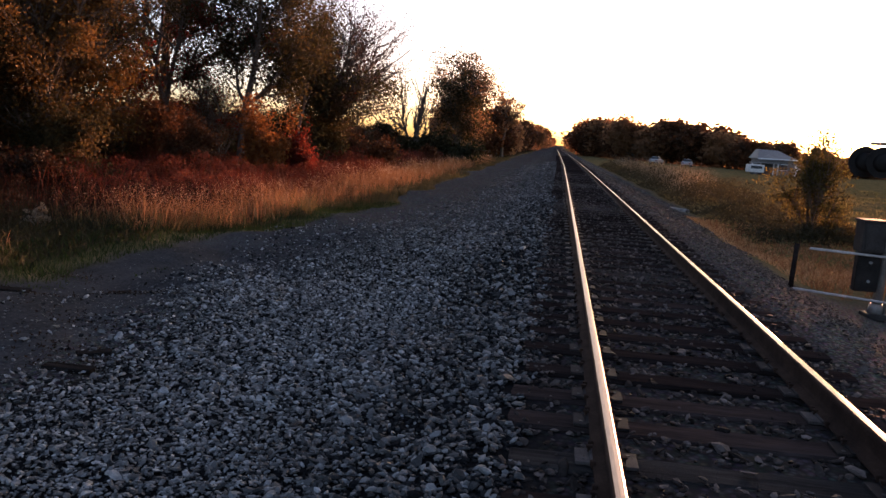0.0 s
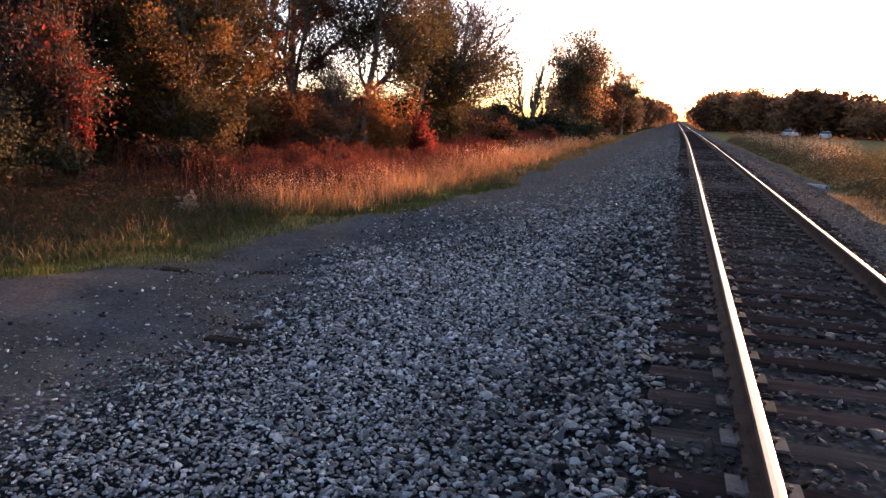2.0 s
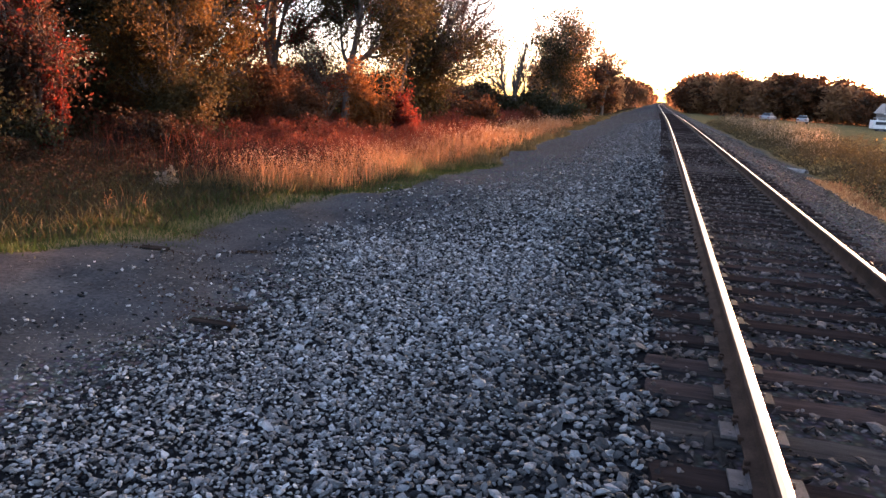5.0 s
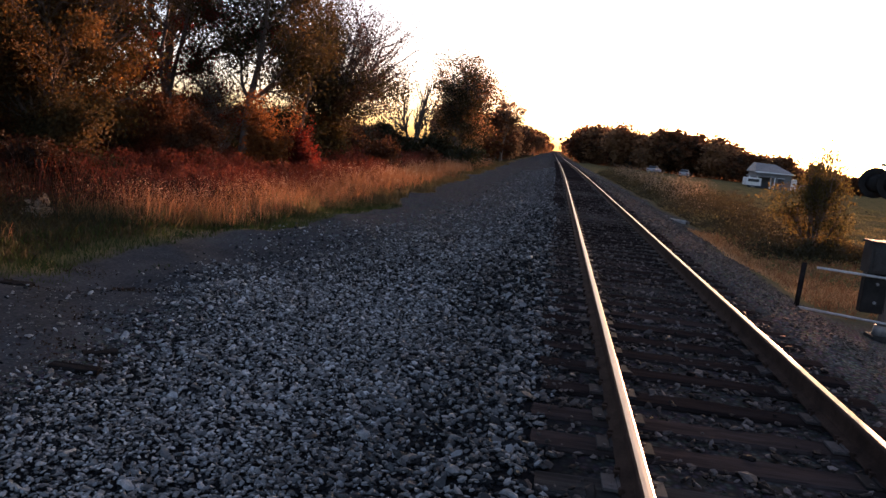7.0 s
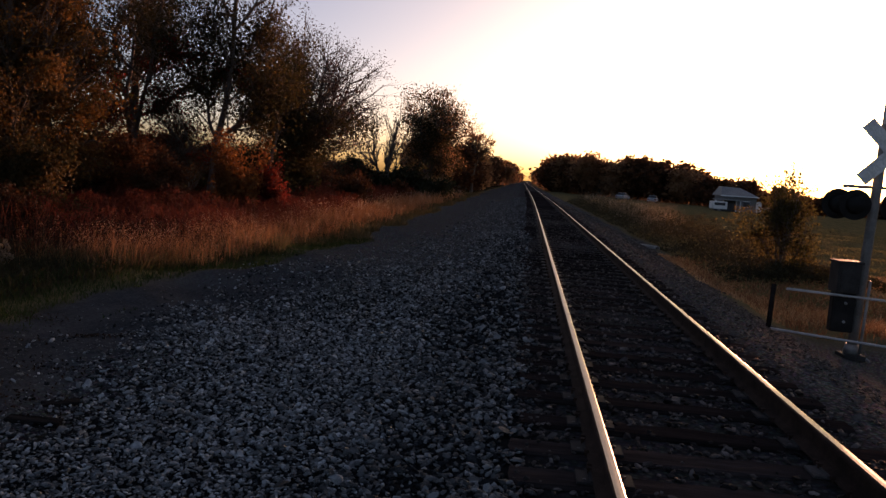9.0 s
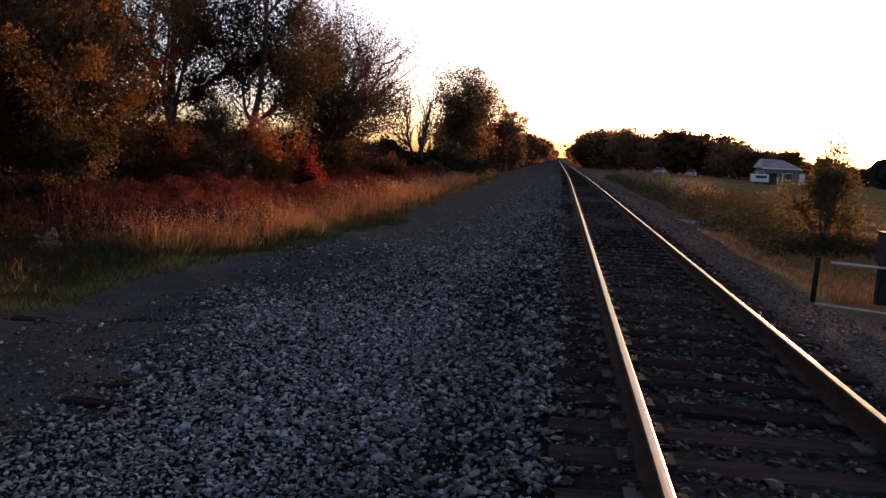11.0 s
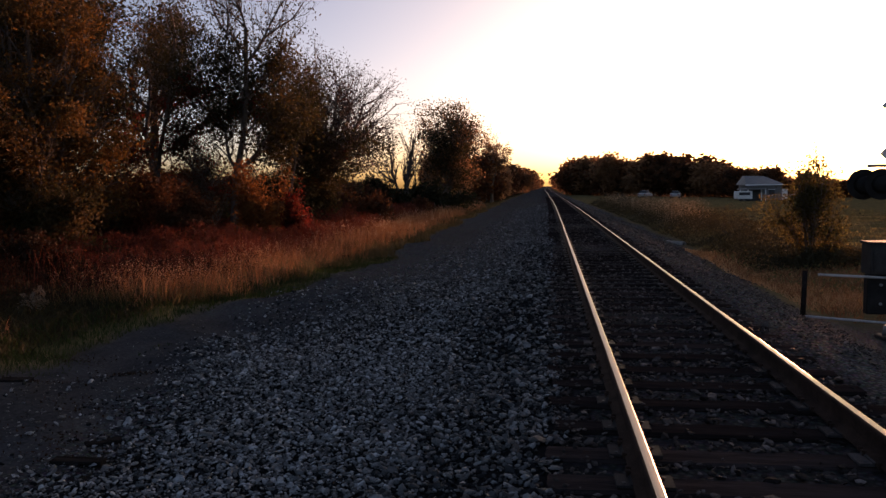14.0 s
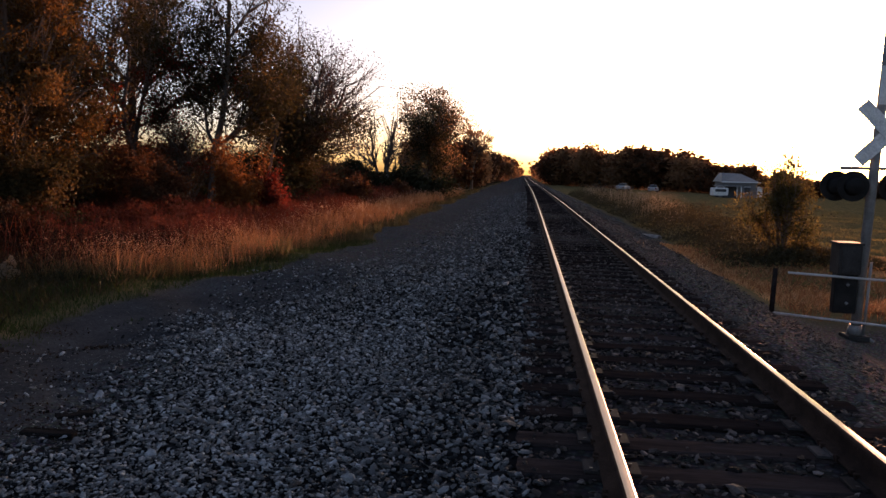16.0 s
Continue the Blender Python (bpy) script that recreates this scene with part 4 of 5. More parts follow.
bush("dark_thicket", (-12.6, 31.0), 128, (4.0, 3.0, 2.6), "dark green thicket under the trees", M_LEAF_DARK, 0.08, 8000)
limbed_tree("dead_tree", (-12.9, 60.0), 131, "bare brown tree with upright forked limbs",
            [((0, 0, 0.3), (-0.55, 0, 1), 5.6, 0.165), ((0.1, 0, 0.3), (0.2, 0.1, 1), 6.2, 0.165), ((-0.1, 0, 0.3), (-0.2, -0.1, 1), 6.4, 0.153), ((0.1, 0, 0.3), (0.55, 0, 1), 5.2, 0.147), ((0, 0.1, 1.2), (-0.95, 0, 0.9), 4.8, 0.123), ((0, 0, 1.0), (0.9, 0.1, 1), 4.2, 0.112)],
            [(M_LEAF_RUST, 260, 3.0, 9, 0.09, 0.2, 0)], (0.5, 0.2), wob=0.24, rise=0.03, fork=(2, 3), shrink=0.55, open_angle=0.6, size=(2.6, 8.0))
limbed_tree("elm_tree", (-9.35, 62.0), 132, "large round elm with dense dull leaves", fan(np.random.default_rng(9), 22, 3.0, 8.4, 0.14, (0.05, 1.0)),
            [(M_LEAF_GREEN, 20000, 0.2, 12, 0.085, 0.5, 170), (M_LEAF_FAR, 8000, 0.2, 12, 0.085, 0.35, 0)], (2.0, 0.26), wob=0.14, size=(2.6, 9.6))
bush("dark_thicket", (-13.8, 56.0), 133, (6.0, 4.0, 3.0), "dark green thicket below the bare tree", M_LEAF_DARK, 0.14, 7000)
bush("dark_thicket", (-9.4, 57.0), 134, (5.5, 4.0, 2.8), "dark green thicket below the elm", M_LEAF_DARK, 0.14, 7000)
bush("tan_shrub", (-9.2, 49.0), 135, (1.7, 1.6, 1.5), "rounded tan shrub before the thicket", M_LEAF_RUST, 0.08, 2400)

thicket_rng = np.random.default_rng(91)
UNDER = [bush("undergrowth", (-18.4 - 1.4 * i, 17.0 + 3.2 * i), 200 + i, (5.0, 4.2, 2.8), "dense dark undergrowth beneath the trees", m, 0.10, 5600)
         for i, m in enumerate((M_LEAF_DARK, M_LEAF_RUST, M_LEAF_DARK))]
for u in UNDER:
    tagged(u, group="undergrowth of the wood")
for i in range(21):
    y = 26 + 2.9 * i if i < 12 else 30 + 4.2 * (i - 12)
    x = (-17.5 if i < 6 else -14.8) - thicket_rng.uniform(0, 3.5) if i < 12 else -21.5 - thicket_rng.uniform(0, 4)
    s = thicket_rng.uniform(0.8, 1.15)
    copy_thing(UNDER[i % 3], pose(x, y, float(ground_z(x, y)) - 0.03, 0, 0, thicket_rng.uniform(0, 360)) @ Matrix.Diagonal((1.1, 1.1, s, 1)))

# trees that stand in rows far off: a few built once, then copied
FAR = [tree("far_tree", (-13.0 - 3 * i, 96.0 + 9 * i), 140 + i, 7.0, "distant round tree in dull autumn leaf", mat, 0.34, 1900, 0.62, levels=2, fork=(3, 4), start=0.08, radius=0.2, squash=1.1)
       for i, mat in enumerate((M_LEAF_FAR, M_LEAF_RUST, M_LEAF_FAR))]
for i, t in enumerate(FAR):
    tagged(t, group="trees of the far wood")


def far_tree(kind, x, y, h, turn, wide=1.0):
    s = h / 7.0
    m = pose(x, y, float(ground_z(x, y)) - 0.1, 0, 0, turn) @ Matrix.Diagonal((s * wide, s * wide, s, 1))
    return copy_thing(FAR[kind], m)


frng = np.random.default_rng(55)
limbed_tree("cottonwood_tree", (-7.9, 93.0), 151, "ragged tree standing above the hedge", fan(np.random.default_rng(12), 12, 2.6, 8.8, 0.3, (0.2, 1.0)),
            [(M_LEAF_FAR, 3600, 2.0, 12, 0.13, 0.28, 90)], (3.5, 0.2), size=(2.2, 9.3))
# the rows that close in on the line far away
for side, y, d in ((-1, 80.0, 6.4), (1, 232.0, 5.0)):
    while y < 860:
        h = frng.uniform(4.6, 6.8) * (1 + (0.45 if side < 0 else 0.85) * step(y, 100, 300))
        x = float(bend(y)) + (0.75 if side > 0 else 0) + side * (d - 2.6 * step(y, 90, 260) * (side < 0) + 0.36 * h + frng.uniform(0, 2.2))
        far_tree(int(frng.integers(0, 3)), x, y, h, frng.uniform(0, 360), frng.uniform(0.85, 1.15))
        y += frng.uniform(0.035, 0.065) * y
for i in range(86):
    t = i / 85
    x = 7.5 + 62 * t ** 1.25 + frng.uniform(-1.5, 1.5)
    y = 215 - 62 * min(1, t * 1.6) + frng.uniform(-7, 7)
    far_tree(int(frng.choice([0, 1, 2, 1])), x, y, frng.uniform(0.72, 1.0) * float(np.interp(x, [5, 9, 20, 28, 36, 44, 52, 63, 75], [7.6, 10.2, 10.6, 9.8, 8.4, 6.0, 4.5, 3.9, 3.4])), frng.uniform(0, 360), frng.uniform(1.05, 1.5))
n = 11000
t = frng.random(n)
x, y = 6.5 + 64 * t ** 1.25 + frng.normal(0, 1.2, n), 215 - 62 * np.minimum(1, t * 1.6) + frng.normal(0, 3, n)
z = ground_z(x, y) + 3.6 * frng.random(n) * (0.75 + 0.25 * np.sin(x * 0.6))
tagged(new("far_undergrowth", leaves("far_undergrowth", frng, np.stack([x, y, z], -1), 0.3, M_LEAF_FAR, 0.6)), "brown undergrowth below the far trees", "undergrowth", kind="stuff")
for i in range(16):
    far_tree(2, 72 + 9 * i + frng.uniform(-3, 3), 150 + frng.uniform(-10, 10), frng.uniform(2.8, 3.4), frng.uniform(0, 360), 1.7)

for i in range(22):
    far_tree(2, -34 - 5.5 * i + frng.uniform(-2, 2), 70 + 5 * i + frng.uniform(-8, 8), frng.uniform(2.8, 4.4), frng.uniform(0, 360), 1.5)

# brush and grass beyond the track
qrng = np.random.default_rng(61)


def right_band(n, x0, x1, y0, y1, power=1.0):
    y = y0 + (y1 - y0) * qrng.random(n) ** power
    return x0 + (x1 - x0) * qrng.random(n) + bend(y), y


x, y = right_band(6500, 4.6, 9.0, 13.6, 27)
keep = np.hypot(x - 5.3, (y - 33.0) * 0.5) > 1.6
x, y = x[keep], y[keep]
blades("dry_verge", qrng, x, y, 0.22, 0.009, M_GRASS_TAN, "dry tan verge grass below the ballast", heads=0.1)
x, y = right_band(22000, 4.4, 15.0, 14.5, 27.5)
blades("glare_pale_grass", qrng, x, y, 0.16, 0.011, M_VERGE, "tan grass lying beside the crossing, coloured pale for glare", bendy=0.7)
x, y = right_band(30000, 7, 30, 24, 75, 1.2)
blades("field_grass", qrng, x, y, 0.14, 0.018, M_FIELD, "mown grass of the open field")
x, y = right_band(1500, 7.0, 9.6, 46, 100, 1.2)
blades("brush_grass", qrng, x, y, 1.6, 0.012, M_WEED_PALE, "tall pale brush with whitish tops beside the field", heads=0.5, bendy=0.2)
n = 46000
x, y = right_band(n, 5.5, 10.4, 22, 105, 1.4)
top = 1.65 * (0.62 + 0.22 * np.sin(y * 0.55 + x) + 0.16 * np.sin(y * 1.7)) * np.clip(1 - ((x - bend(y) - 8.2) / 2.7) ** 4, 0.12, 1) * (0.45 + 0.55 * step(y, 24, 34))
z = ground_z(x, y) + top * qrng.random(n) ** 0.7
tagged(new("ditch_brush", leaves("ditch_brush", qrng, np.stack([x, y, z], -1), 0.06, M_DITCH, 0.4)), "dull olive brush along the ditch beyond the track", "weeds", kind="stuff")
n = 2600
x, y = right_band(n, 5.2, 9.0, 17, 40, 1.0)
keep = np.hypot(x - 5.9, (y - 33.0) * 0.4) > 1.5
x, y = x[keep], y[keep]
z = ground_z(x, y) + 0.28 * qrng.random(len(x))
tagged(new("ditch_weeds", leaves("ditch_weeds", qrng, np.stack([x, y, z], -1), 0.06, M_FIELD, 0.4)), "low olive weeds in the ditch", "weeds", kind="stuff")
limbed_tree("young_tree", (7.75, 24.0), 161, "young tree with thin yellowing leaves in the field", fan(np.random.default_rng(16), 13, 1.2, 3.2, 0.08, (0.05, 1.0)),
            [(M_LEAF_YOUNG, 1700, 2.5, 5, 0.042, 0.07, 0), (M_LEAF_YOUNG, 6500, 0.0, 2.6, 0.042, 0.2, 130), (M_LEAF_GREEN, 1800, 0.2, 2.6, 0.042, 0.2, 0)], (0.8, 0.05), wob=0.14, rise=0.12, fork=(2, 3), size=(0.95, 4.15))
bush("ditch_shrub", (7.2, 23.2), 162, (1.8, 1.4, 0.7), "dull olive shrub at the foot of the young tree", M_DITCH, 0.045, 2600)
bush("ditch_shrub", (8.9, 24.6), 163, (2.0, 1.6, 0.8), "dull olive shrub beside the young tree", M_DITCH, 0.045, 3000)

for at, size, turn in (((-4.35, 4.95), (0.42, 0.11, 0.05), 8), ((-4.5, 5.5), (0.3, 0.12, 0.04), 40), ((-6.55, 6.95), (0.34, 0.13, 0.05), 12), ((-5.6, 7.6), (0.2, 0.07, 0.035), 70)):
    scrap = new("wood_scrap", bm_mesh("wood_scrap", box(*size, (0, 0, size[2] / 2), 0.008), M_ROTTEN))
    scrap.matrix_basis = pose(*at, float(ground_z(*at)) - 0.006, 1, 2, turn)
    tagged(scrap, "dark broken scrap of old tie on the gravel", "wood scrap", "scraps on the lane")

lrng = np.random.default_rng(88)
n = 900
spot = np.array([(-4.4, 5.1), (-4.9, 5.5), (-6.5, 7.0), (-5.6, 7.7), (-6.9, 8.4), (-5.2, 6.3)])[lrng.integers(0, 6, n)]
x, y = spot[:, 0] + lrng.normal(0, 0.34, n), spot[:, 1] + lrng.normal(0, 0.16, n)
litter_at = np.stack([x, y, ground_z(x, y) + 0.012 * lrng.random(n) + 0.012], -1)
tagged(new("leaf_litter", leaves("leaf_litter", lrng, litter_at, 0.016, M_BRUSH, 0.5)), "dark dead leaves blown together on the lane", "leaf litter", kind="stuff")

# ---- things beyond the track ----
# drain pipe in the ballast slope
pipe = thing("drain_pipe", (4.72, 33.0, -1.12), "short stained concrete drain pipe end in the bank", "pipe", turn=-48)
bmp = bmesh.new()
R = 24
rings = [(0.0, 0.145), (0.95, 0.145), (0.95, 0.115), (0.0, 0.115)]
vs = [[bmp.verts.new((a, r * math.cos(k * math.tau / R), r * math.sin(k * math.tau / R))) for k in range(R)] for a, r in rings]
for j in range(4):
    for k in range(R):
        bmp.faces.new((vs[j][k], vs[j][(k + 1) % R], vs[(j + 1) % 4][(k + 1) % R], vs[(j + 1) % 4][k]))
part("pipe_wall", bm_mesh("pipe_wall", bmp, M_CONCRETE, True), pipe)
# dark disc set inside the open end as the shade within the pipe
part("pipe_mouth", bm_mesh("pipe_mouth", rod((0.83, 0, 0), (0.85, 0, 0), 0.1145, sides=20), M_DARK), pipe)

# crossing signal
SX, SY = 4.98, 12.3
SZ = float(ground_z(SX, SY))
sig = thing("crossing_signal", (SX, SY, SZ + 0.03), "railway crossing signal mast with crossbuck, lamps and gate machine", "signal")
part("footing", bm_mesh("footing", box(0.36, 0.36, 0.1, (0.02, 0, 0.03), 0.02), M_CASE), sig)
part("mast", bm_mesh("mast", rod((0.02, 0, 0.0), (0.19, 0, 5.95), 0.078, 0.07, 20), M_POLE, True), sig)
mb = rod((0.02, 0, 0.08), (0.02, 0, 0.24), 0.12, 0.1, 18)
part("mast_base", bm_mesh("mast_base", mb, M_POLE, True), sig)
for a in (-1, 1):
    turn = Matrix.Rotation(radians(45 * a), 4, "Y")
    bmx = box(1.3, 0.012, 0.23, (0.26, -0.085 - 0.014 * (a > 0), 3.43), 0.003, None, turn)
    part("crossbuck_blade", bm_mesh("crossbuck_blade", bmx, M_SIGN), sig, "weathered white crossbuck blade")
panel = part("sign_panel", bm_mesh("sign_panel", box(0.3, 0.012, 0.62, (0.2, -0.07, 4.2), 0.004), M_SIGN), sig, "upright white sign panel")
for z in (3.98, 4.42):
    part("clamp", bm_mesh("clamp", box(0.15, 0.12, 0.04, (0.2, -0.01, z), 0.006), M_POLE), panel)
arm = part("top_arm", bm_mesh("top_arm", rod((0.0, 0, 5.86), (1.25, 0, 5.86), 0.034, 0.034, 12), M_POLE, True), sig, "level pipe arm at the mast's top")
part("arm_finial", bm_mesh("arm_finial", rod((0.06, 0, 5.86), (0.03, 0, 6.05), 0.02, 0.008, 8), M_POLE), arm)
bellm = bmesh.new()
bmesh.ops.create_uvsphere(bellm, u_segments=18, v_segments=9, radius=0.14, matrix=Matrix.Translation((0.27, 0, 6.0)) @ Matrix.Diagonal((1, 1, 0.7, 1)))
part("bell", bm_mesh("bell", bellm, M_POLE, True), sig)
lamp_bar = part("lamp_bar", bm_mesh("lamp_bar", rod((-0.42, 0.0, 2.86), (0.68, 0.0, 2.86), 0.025, sides=10), M_POLE, True), sig, "cross arm that carries the lamps")
for x0 in (-0.44, -0.24, 0.48, 0.68):
    y0 = -0.10 if x0 in (-0.24, 0.68) else 0.08
    s = 1
    lamp = part("lamp", bm_mesh("lamp", rod((x0, y0, 2.56), (x0, y0 + 0.02, 2.56), 0.25, sides=30), M_BLACK), sig, "round black lamp background")
    part("housing", bm_mesh("housing", rod((x0, y0, 2.56), (x0, y0 - s * 0.12, 2.56), 0.15, 0.12, 24), M_BLACK, True), lamp)
    part("lens", bm_mesh("lens", rod((x0, y0 + s * 0.012, 2.56), (x0, y0 + s * 0.04, 2.56), 0.105, 0.09, 22), M_LENS, True), lamp, "unlit dark red lens")
    hood = bmesh.new()
    for k in range(13):
        a = radians(-15 + 210 * k / 12)
        for j, yy in enumerate((0.02, 0.24)):
            hood.verts.new((x0 + 0.125 * math.cos(a), y0 + s * yy, 2.56 + 0.125 * math.sin(a)))
    hood.verts.ensure_lookup_table()
    for k in range(12):
        hood.faces.new([hood.verts[i] for i in (2 * k, 2 * k + 2, 2 * k + 3, 2 * k + 1)])
    bmesh.ops.solidify(hood, geom=hood.faces[:], thickness=0.004)
    part("hood", bm_mesh("hood", hood, M_BLACK), lamp)
gate = part("gate_machine", bm_mesh("gate_machine", box(0.36, 0.36, 0.5, (-0.22, 0, 1.35), 0.02), M_CASE), sig, "gate machine case, coloured dark as if backlit")
part("case_lid", bm_mesh("case_lid", box(0.40, 0.4, 0.04, (-0.22, 0, 1.615), 0.01), M_CASE), gate)
part("case_door", bm_mesh("case_door", box(0.29, 0.02, 0.4, (-0.22, -0.185, 1.35), 0.006), M_CASE), gate)
part("case_hinge", bm_mesh("case_hinge", rod((-0.35, -0.2, 1.18), (-0.35, -0.2, 1.46), 0.012, sides=8), M_CASE), gate)
weight = part("counterweight", bm_mesh("counterweight", box(0.36, 0.16, 0.66, (-0.22, -0.02, 0.77), 0.02), M_BLACK), sig, "dark steel gate counterweight")
for z in (0.62, 0.93):
    part("bolt", bm_mesh("bolt", rod((-0.2, -0.1, z), (-0.2, -0.125, z), 0.025, sides=6), M_POLE), weight)
part("conduit", bm_mesh("conduit", rod((0.12, -0.08, 0.05), (0.15, -0.08, 1.32), 0.022, sides=10), M_POLE, True), sig, "bright galvanised conduit pipe")
part("conduit_elbow", bm_mesh("conduit_elbow", rod((0.12, -0.08, 0.08), (0.24, -0.2, 0.0), 0.026, sides=10), M_POLE, True), sig)

guard = thing("guard_rail", (3.55, 12.15, float(ground_z(3.55, 12.15))), "low galvanised pipe guard rail before the signal", "railing")
gz = float(ground_z(3.55, 12.15))
for z in (0.04, -0.65):
    part("pipe_rail", bm_mesh("pipe_rail", rod((0.06 if z < -0.5 else 0.26, 0, z - gz), (3.6, 0, z - gz - (0.28 if z < -0.5 else 0.16)), 0.021, sides=10), M_PIPE, True), guard)
for x0, r in ((0.04, 0.042), (3.4, 0.042)):
    low = float(ground_z(3.55 + x0, 12.15)) - gz - 0.1
    part("post", bm_mesh("post", rod((x0, 0.02, low), (x0 + 0.02, 0.02, (0.1 if x0 < 1 else -0.04) - gz), r, r, 10), M_TIE, True), guard)

# house in the field
HX, HY = 29.6, 125.0
HZ = float(ground_z(HX + 4, HY))
house = thing("house", (HX, HY, HZ), "small grey house with a pale metal hip roof and a carport", "house", turn=-3)
part("wall", bm_mesh("wall", box(5.4, 7.0, 2.75, (5.3, 3.5, 1.37)), M_SIDING), house)
roof = bmesh.new()
pts = [(2.2, -0.45, 2.62), (8.35, -0.45, 2.62), (8.35, 7.45, 2.62), (2.2, 7.45, 2.62), (2.7, 2.6, 4.15), (5.9, 3.1, 4.05), (5.9, 4.4, 4.05), (2.7, 4.6, 4.15)]
rv = [roof.verts.new(p) for p in pts]
for f in ((0, 1, 5, 4), (1, 2, 6, 5), (2, 3, 7, 6), (3, 0, 4, 7), (4, 5, 6, 7), (3, 2, 1, 0)):
    roof.faces.new([rv[i] for i in f])
roof_part = part("roof", bm_mesh("roof", roof, M_ROOF), house, "pale metal roof")
part("fascia", bm_mesh("fascia", box(6.2, 0.06, 0.16, (5.27, -0.47, 2.6)), M_TRIM), roof_part)
# a dark slab stands for the unlit inside of the garage
door = part("garage_door", bm_mesh("garage_door", box(1.9, 0.06, 1.75, (3.75, -0.04, 0.88)), M_DARK), house, "dark panel for the shade inside the garage doorway")
for x0 in (2.72, 4.8):
    part("door_frame", bm_mesh("door_frame", box(0.2, 0.14, 1.85, (x0, -0.08, 0.93)), M_TRIM), door)
part("carport_roof", bm_mesh("carport_roof", box(4.2, 2.4, 0.13, (3.0, -1.25, 1.95), 0.02), M_ROOF), house, "flat pale carport roof")
for x0 in (1.05, 4.95):
    part("carport_post", bm_mesh("carport_post", box(0.12, 0.12, 1.87, (x0, -2.3, 0.935)), M_TRIM), house)
win = part("window", bm_mesh("window", box(0.9, 0.05, 0.9, (6.4, -0.03, 1.35)), M_DARK), house)
for z in (0.86, 1.84):
    part("window_frame", bm_mesh("window_frame", box(1.08, 0.08, 0.09, (6.4, -0.05, z)), M_TRIM), win)
part("side_porch", bm_mesh("side_porch", box(0.85, 2.6, 1.9, (8.44, 1.3, 0.95), 0.02), M_SIGN), house, "small white lean-to porch")
trailer = thing("trailer", (HX - 0.2, HY - 3.4, float(ground_z(HX, HY - 3.4))), "white box trailer parked by the house", "trailer")
part("body", bm_mesh("body", box(2.4, 2.0, 1.25, (1.3, 0, 0.95), 0.08), M_SIGN), trailer)
part("side_window", bm_mesh("side_window", box(1.7, 0.03, 0.45, (1.3, -1.012, 1.15)), M_DARK), trailer, "dark strip window")
for x0 in (0.75, 1.85):
    part("wheel", bm_mesh("wheel", rod((x0, -0.95, 0.33), (x0, -0.72, 0.33), 0.33, sides=18), M_TYRE), trailer)

# outbuilding at the field's edge
shed = thing("outbuilding", (55.4, 150.0, float(ground_z(55.4, 150))), "small pale outbuilding at the far edge of the field", "shed", turn=8)
part("wall", bm_mesh("wall", box(3.4, 4.0, 2.4, (0, 2, 1.2)), M_SIGN), shed)
gable = bmesh.new()
gv = [gable.verts.new(p) for p in ((-1.95, -0.2, 2.4), (1.95, -0.2, 2.4), (0, -0.2, 3.3), (-1.95, 4.2, 2.4), (1.95, 4.2, 2.4), (0, 4.2, 3.3))]
for f in ((0, 1, 2), (5, 4, 3), (0, 2, 5, 3), (2, 1, 4, 5), (1, 0, 3, 4)):
    gable.faces.new([gv[i] for i in f])
part("roof", bm_mesh("roof", gable, M_ROOF), shed)
part("door", bm_mesh("door", box(0.9, 0.05, 1.9, (0.5, -0.03, 0.95)), M_DARK), shed)


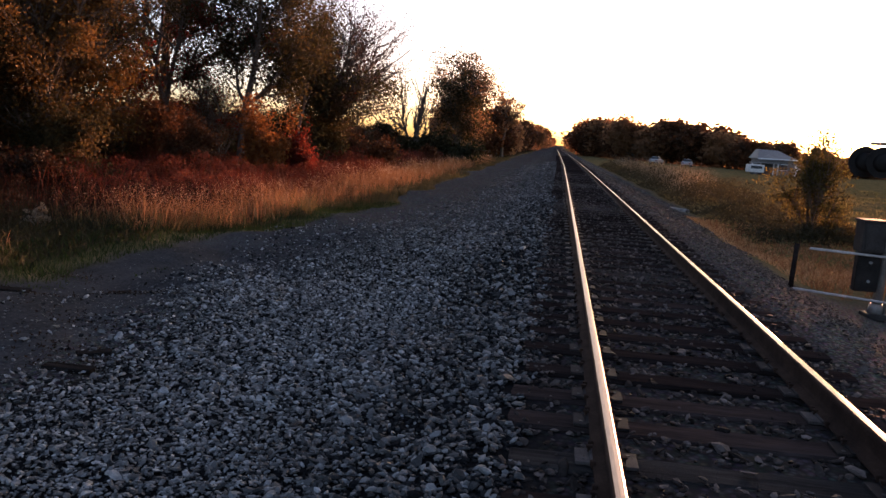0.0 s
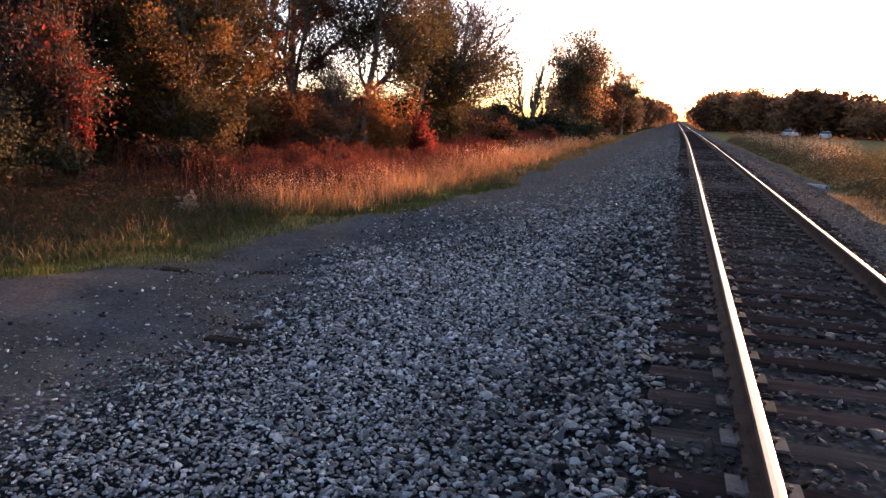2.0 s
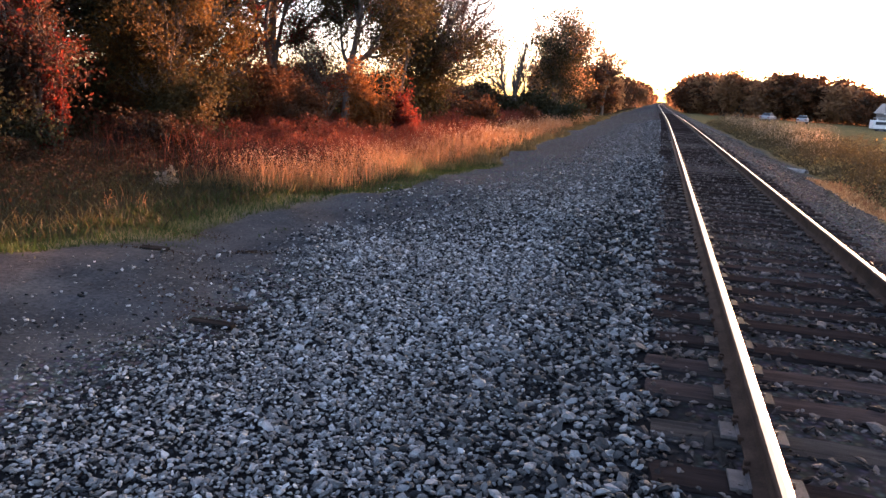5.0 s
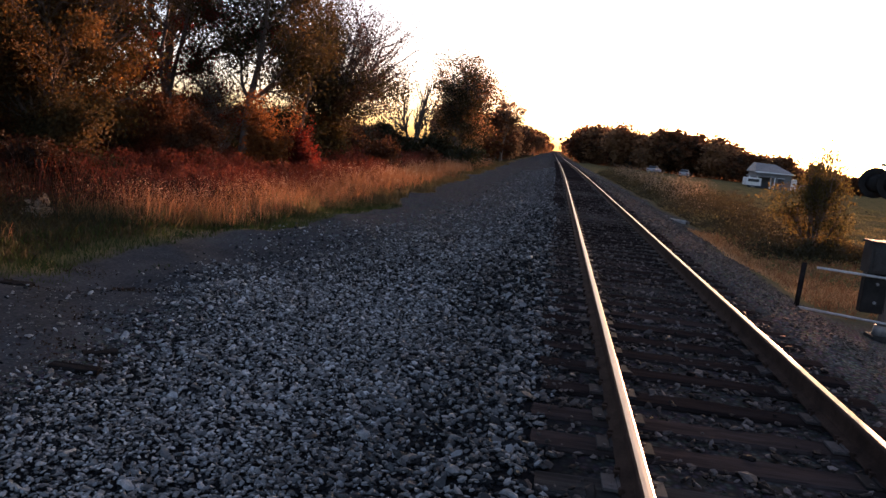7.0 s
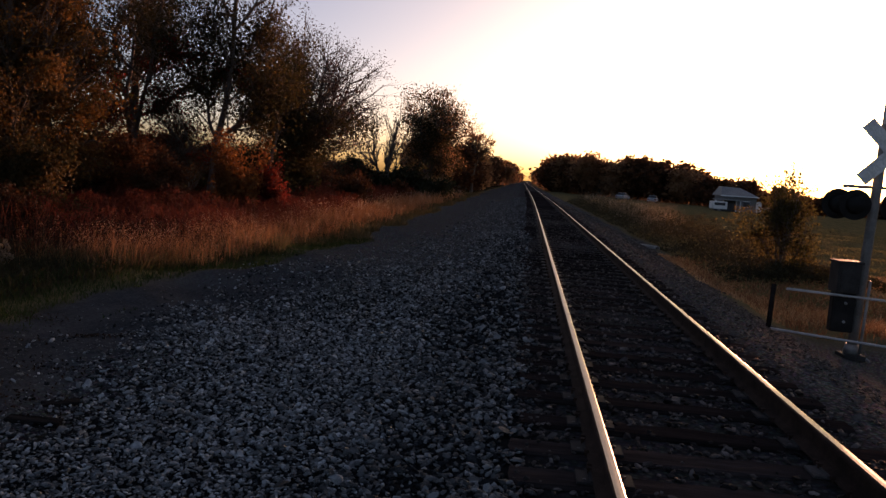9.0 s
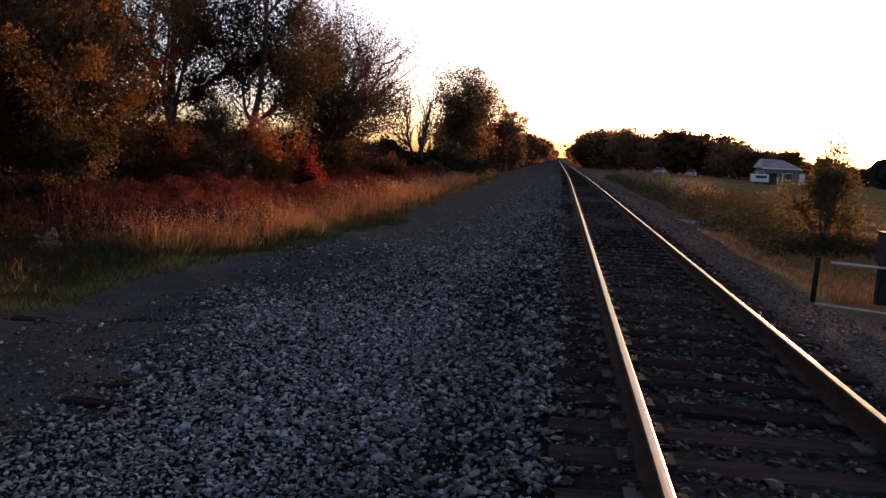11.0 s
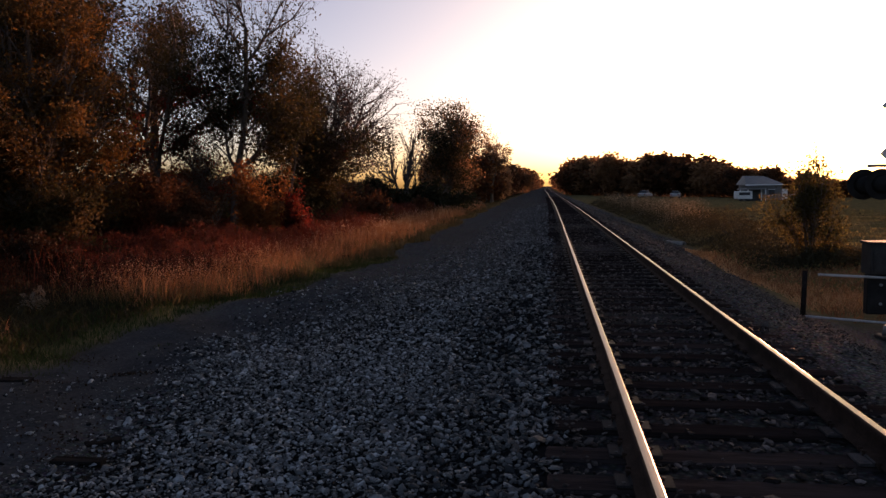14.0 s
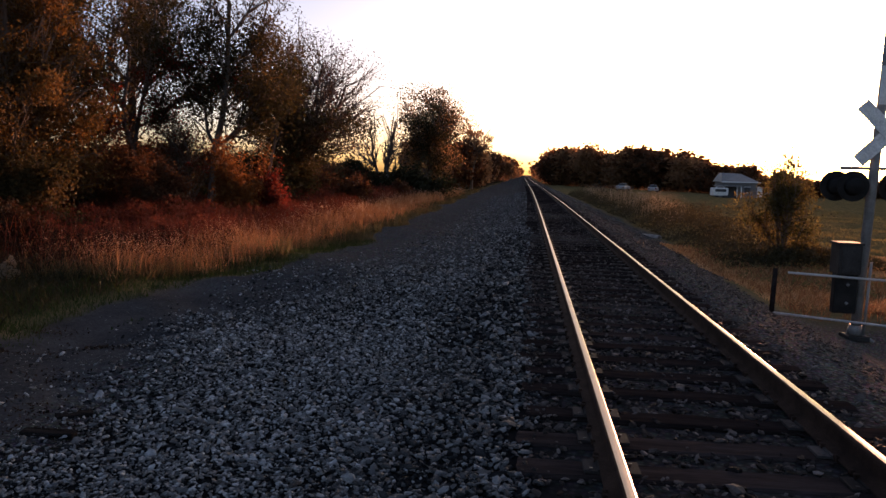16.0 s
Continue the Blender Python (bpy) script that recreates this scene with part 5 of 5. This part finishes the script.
def car(at, turn, label, group):
    c = thing("car", (*at, float(ground_z(*at))), label, "car", group, turn)
    shell = bmesh.new()
    side = [(-2.15, 0.38), (-2.2, 0.75), (-2.05, 0.98), (-1.45, 1.02), (0.95, 1.0), (1.95, 0.86), (2.2, 0.7), (2.2, 0.38)]
    loops = [[shell.verts.new((px, yy * (0.97 if pz > 0.9 else 1.0), pz)) for px, pz in side] for yy in (-0.87, 0.87)]
    shell.faces.new(loops[0])
    shell.faces.new(loops[1][::-1])
    for k in range(8):
        shell.faces.new((loops[0][k], loops[1][k], loops[1][(k + 1) % 8], loops[0][(k + 1) % 8]))
    bmesh.ops.bevel(shell, geom=shell.edges[:], offset=0.05, segments=2, affect="EDGES", profile=0.5)
    bmesh.ops.recalc_face_normals(shell, faces=shell.faces[:])
    part("body", bm_mesh("body", shell, M_CARWHITE, True), c)
    cab = bmesh.new()
    lo = [cab.verts.new(p) for p in ((-1.6, -0.78, 1.0), (0.95, -0.78, 0.98), (0.95, 0.78, 0.98), (-1.6, 0.78, 1.0))]
    hi = [cab.verts.new(p) for p in ((-1.05, -0.62, 1.45), (0.3, -0.62, 1.45), (0.3, 0.62, 1.45), (-1.05, 0.62, 1.45))]
    cab.faces.new(hi)
    for k in range(4):
        cab.faces.new((lo[k], lo[(k + 1) % 4], hi[(k + 1) % 4], hi[k]))
    glass = part("glasshouse", bm_mesh("glasshouse", cab, M_DARK), c, "dark car windows")
    part("roof_panel", bm_mesh("roof_panel", box(1.4, 1.26, 0.05, (-0.37, 0, 1.47), 0.02), M_CARWHITE), glass)
    for y0 in (-0.62, 0.62):
        part("headlight", bm_mesh("headlight", box(0.06, 0.34, 0.14, (2.2, y0, 0.68), 0.02), M_PIPE), c)
        part("tail_light", bm_mesh("tail_light", box(0.06, 0.28, 0.16, (-2.19, y0, 0.74), 0.02), M_LENS), c)
    for x0 in (-1.35, 1.35):
        for y0 in (-0.82, 0.66):
            w = part("wheel", bm_mesh("wheel", rod((x0, y0, 0.32), (x0, y0 + 0.2, 0.32), 0.32, sides=18), M_TYRE), c)
            part("rim", bm_mesh("rim", rod((x0, y0 - 0.01, 0.32), (x0, y0 + 0.01, 0.32), 0.19, sides=14), M_POLE), w)
    return c


car((23.6, 142.0), 76, "white parked car at the field's edge", "parked cars")
car((18.4, 146.0), 66, "white parked car half hidden by brush", "parked cars")
car((42.9, 131.0), 20, "white parked car out in the field", "parked cars")

# ---- single ballast stones nearest the walk ----
srng = np.random.default_rng(77)
STONES = [from_arrays("ballast_stone", stone_verts(srng, 1, 0.0145)[0], ICO_F, [M_STONE_PIECE]) for _ in range(12)]
for i in range(280):
    x0, y0 = float(srng.uniform(-2.2, -0.6)), float(srng.uniform(1.9, 3.9))
    part("ballast_stone", STONES[i % 12], ground, "", pose(x0, y0, float(ground_z(x0, y0)) + 0.03, 0, 0, float(srng.uniform(0, 360))))
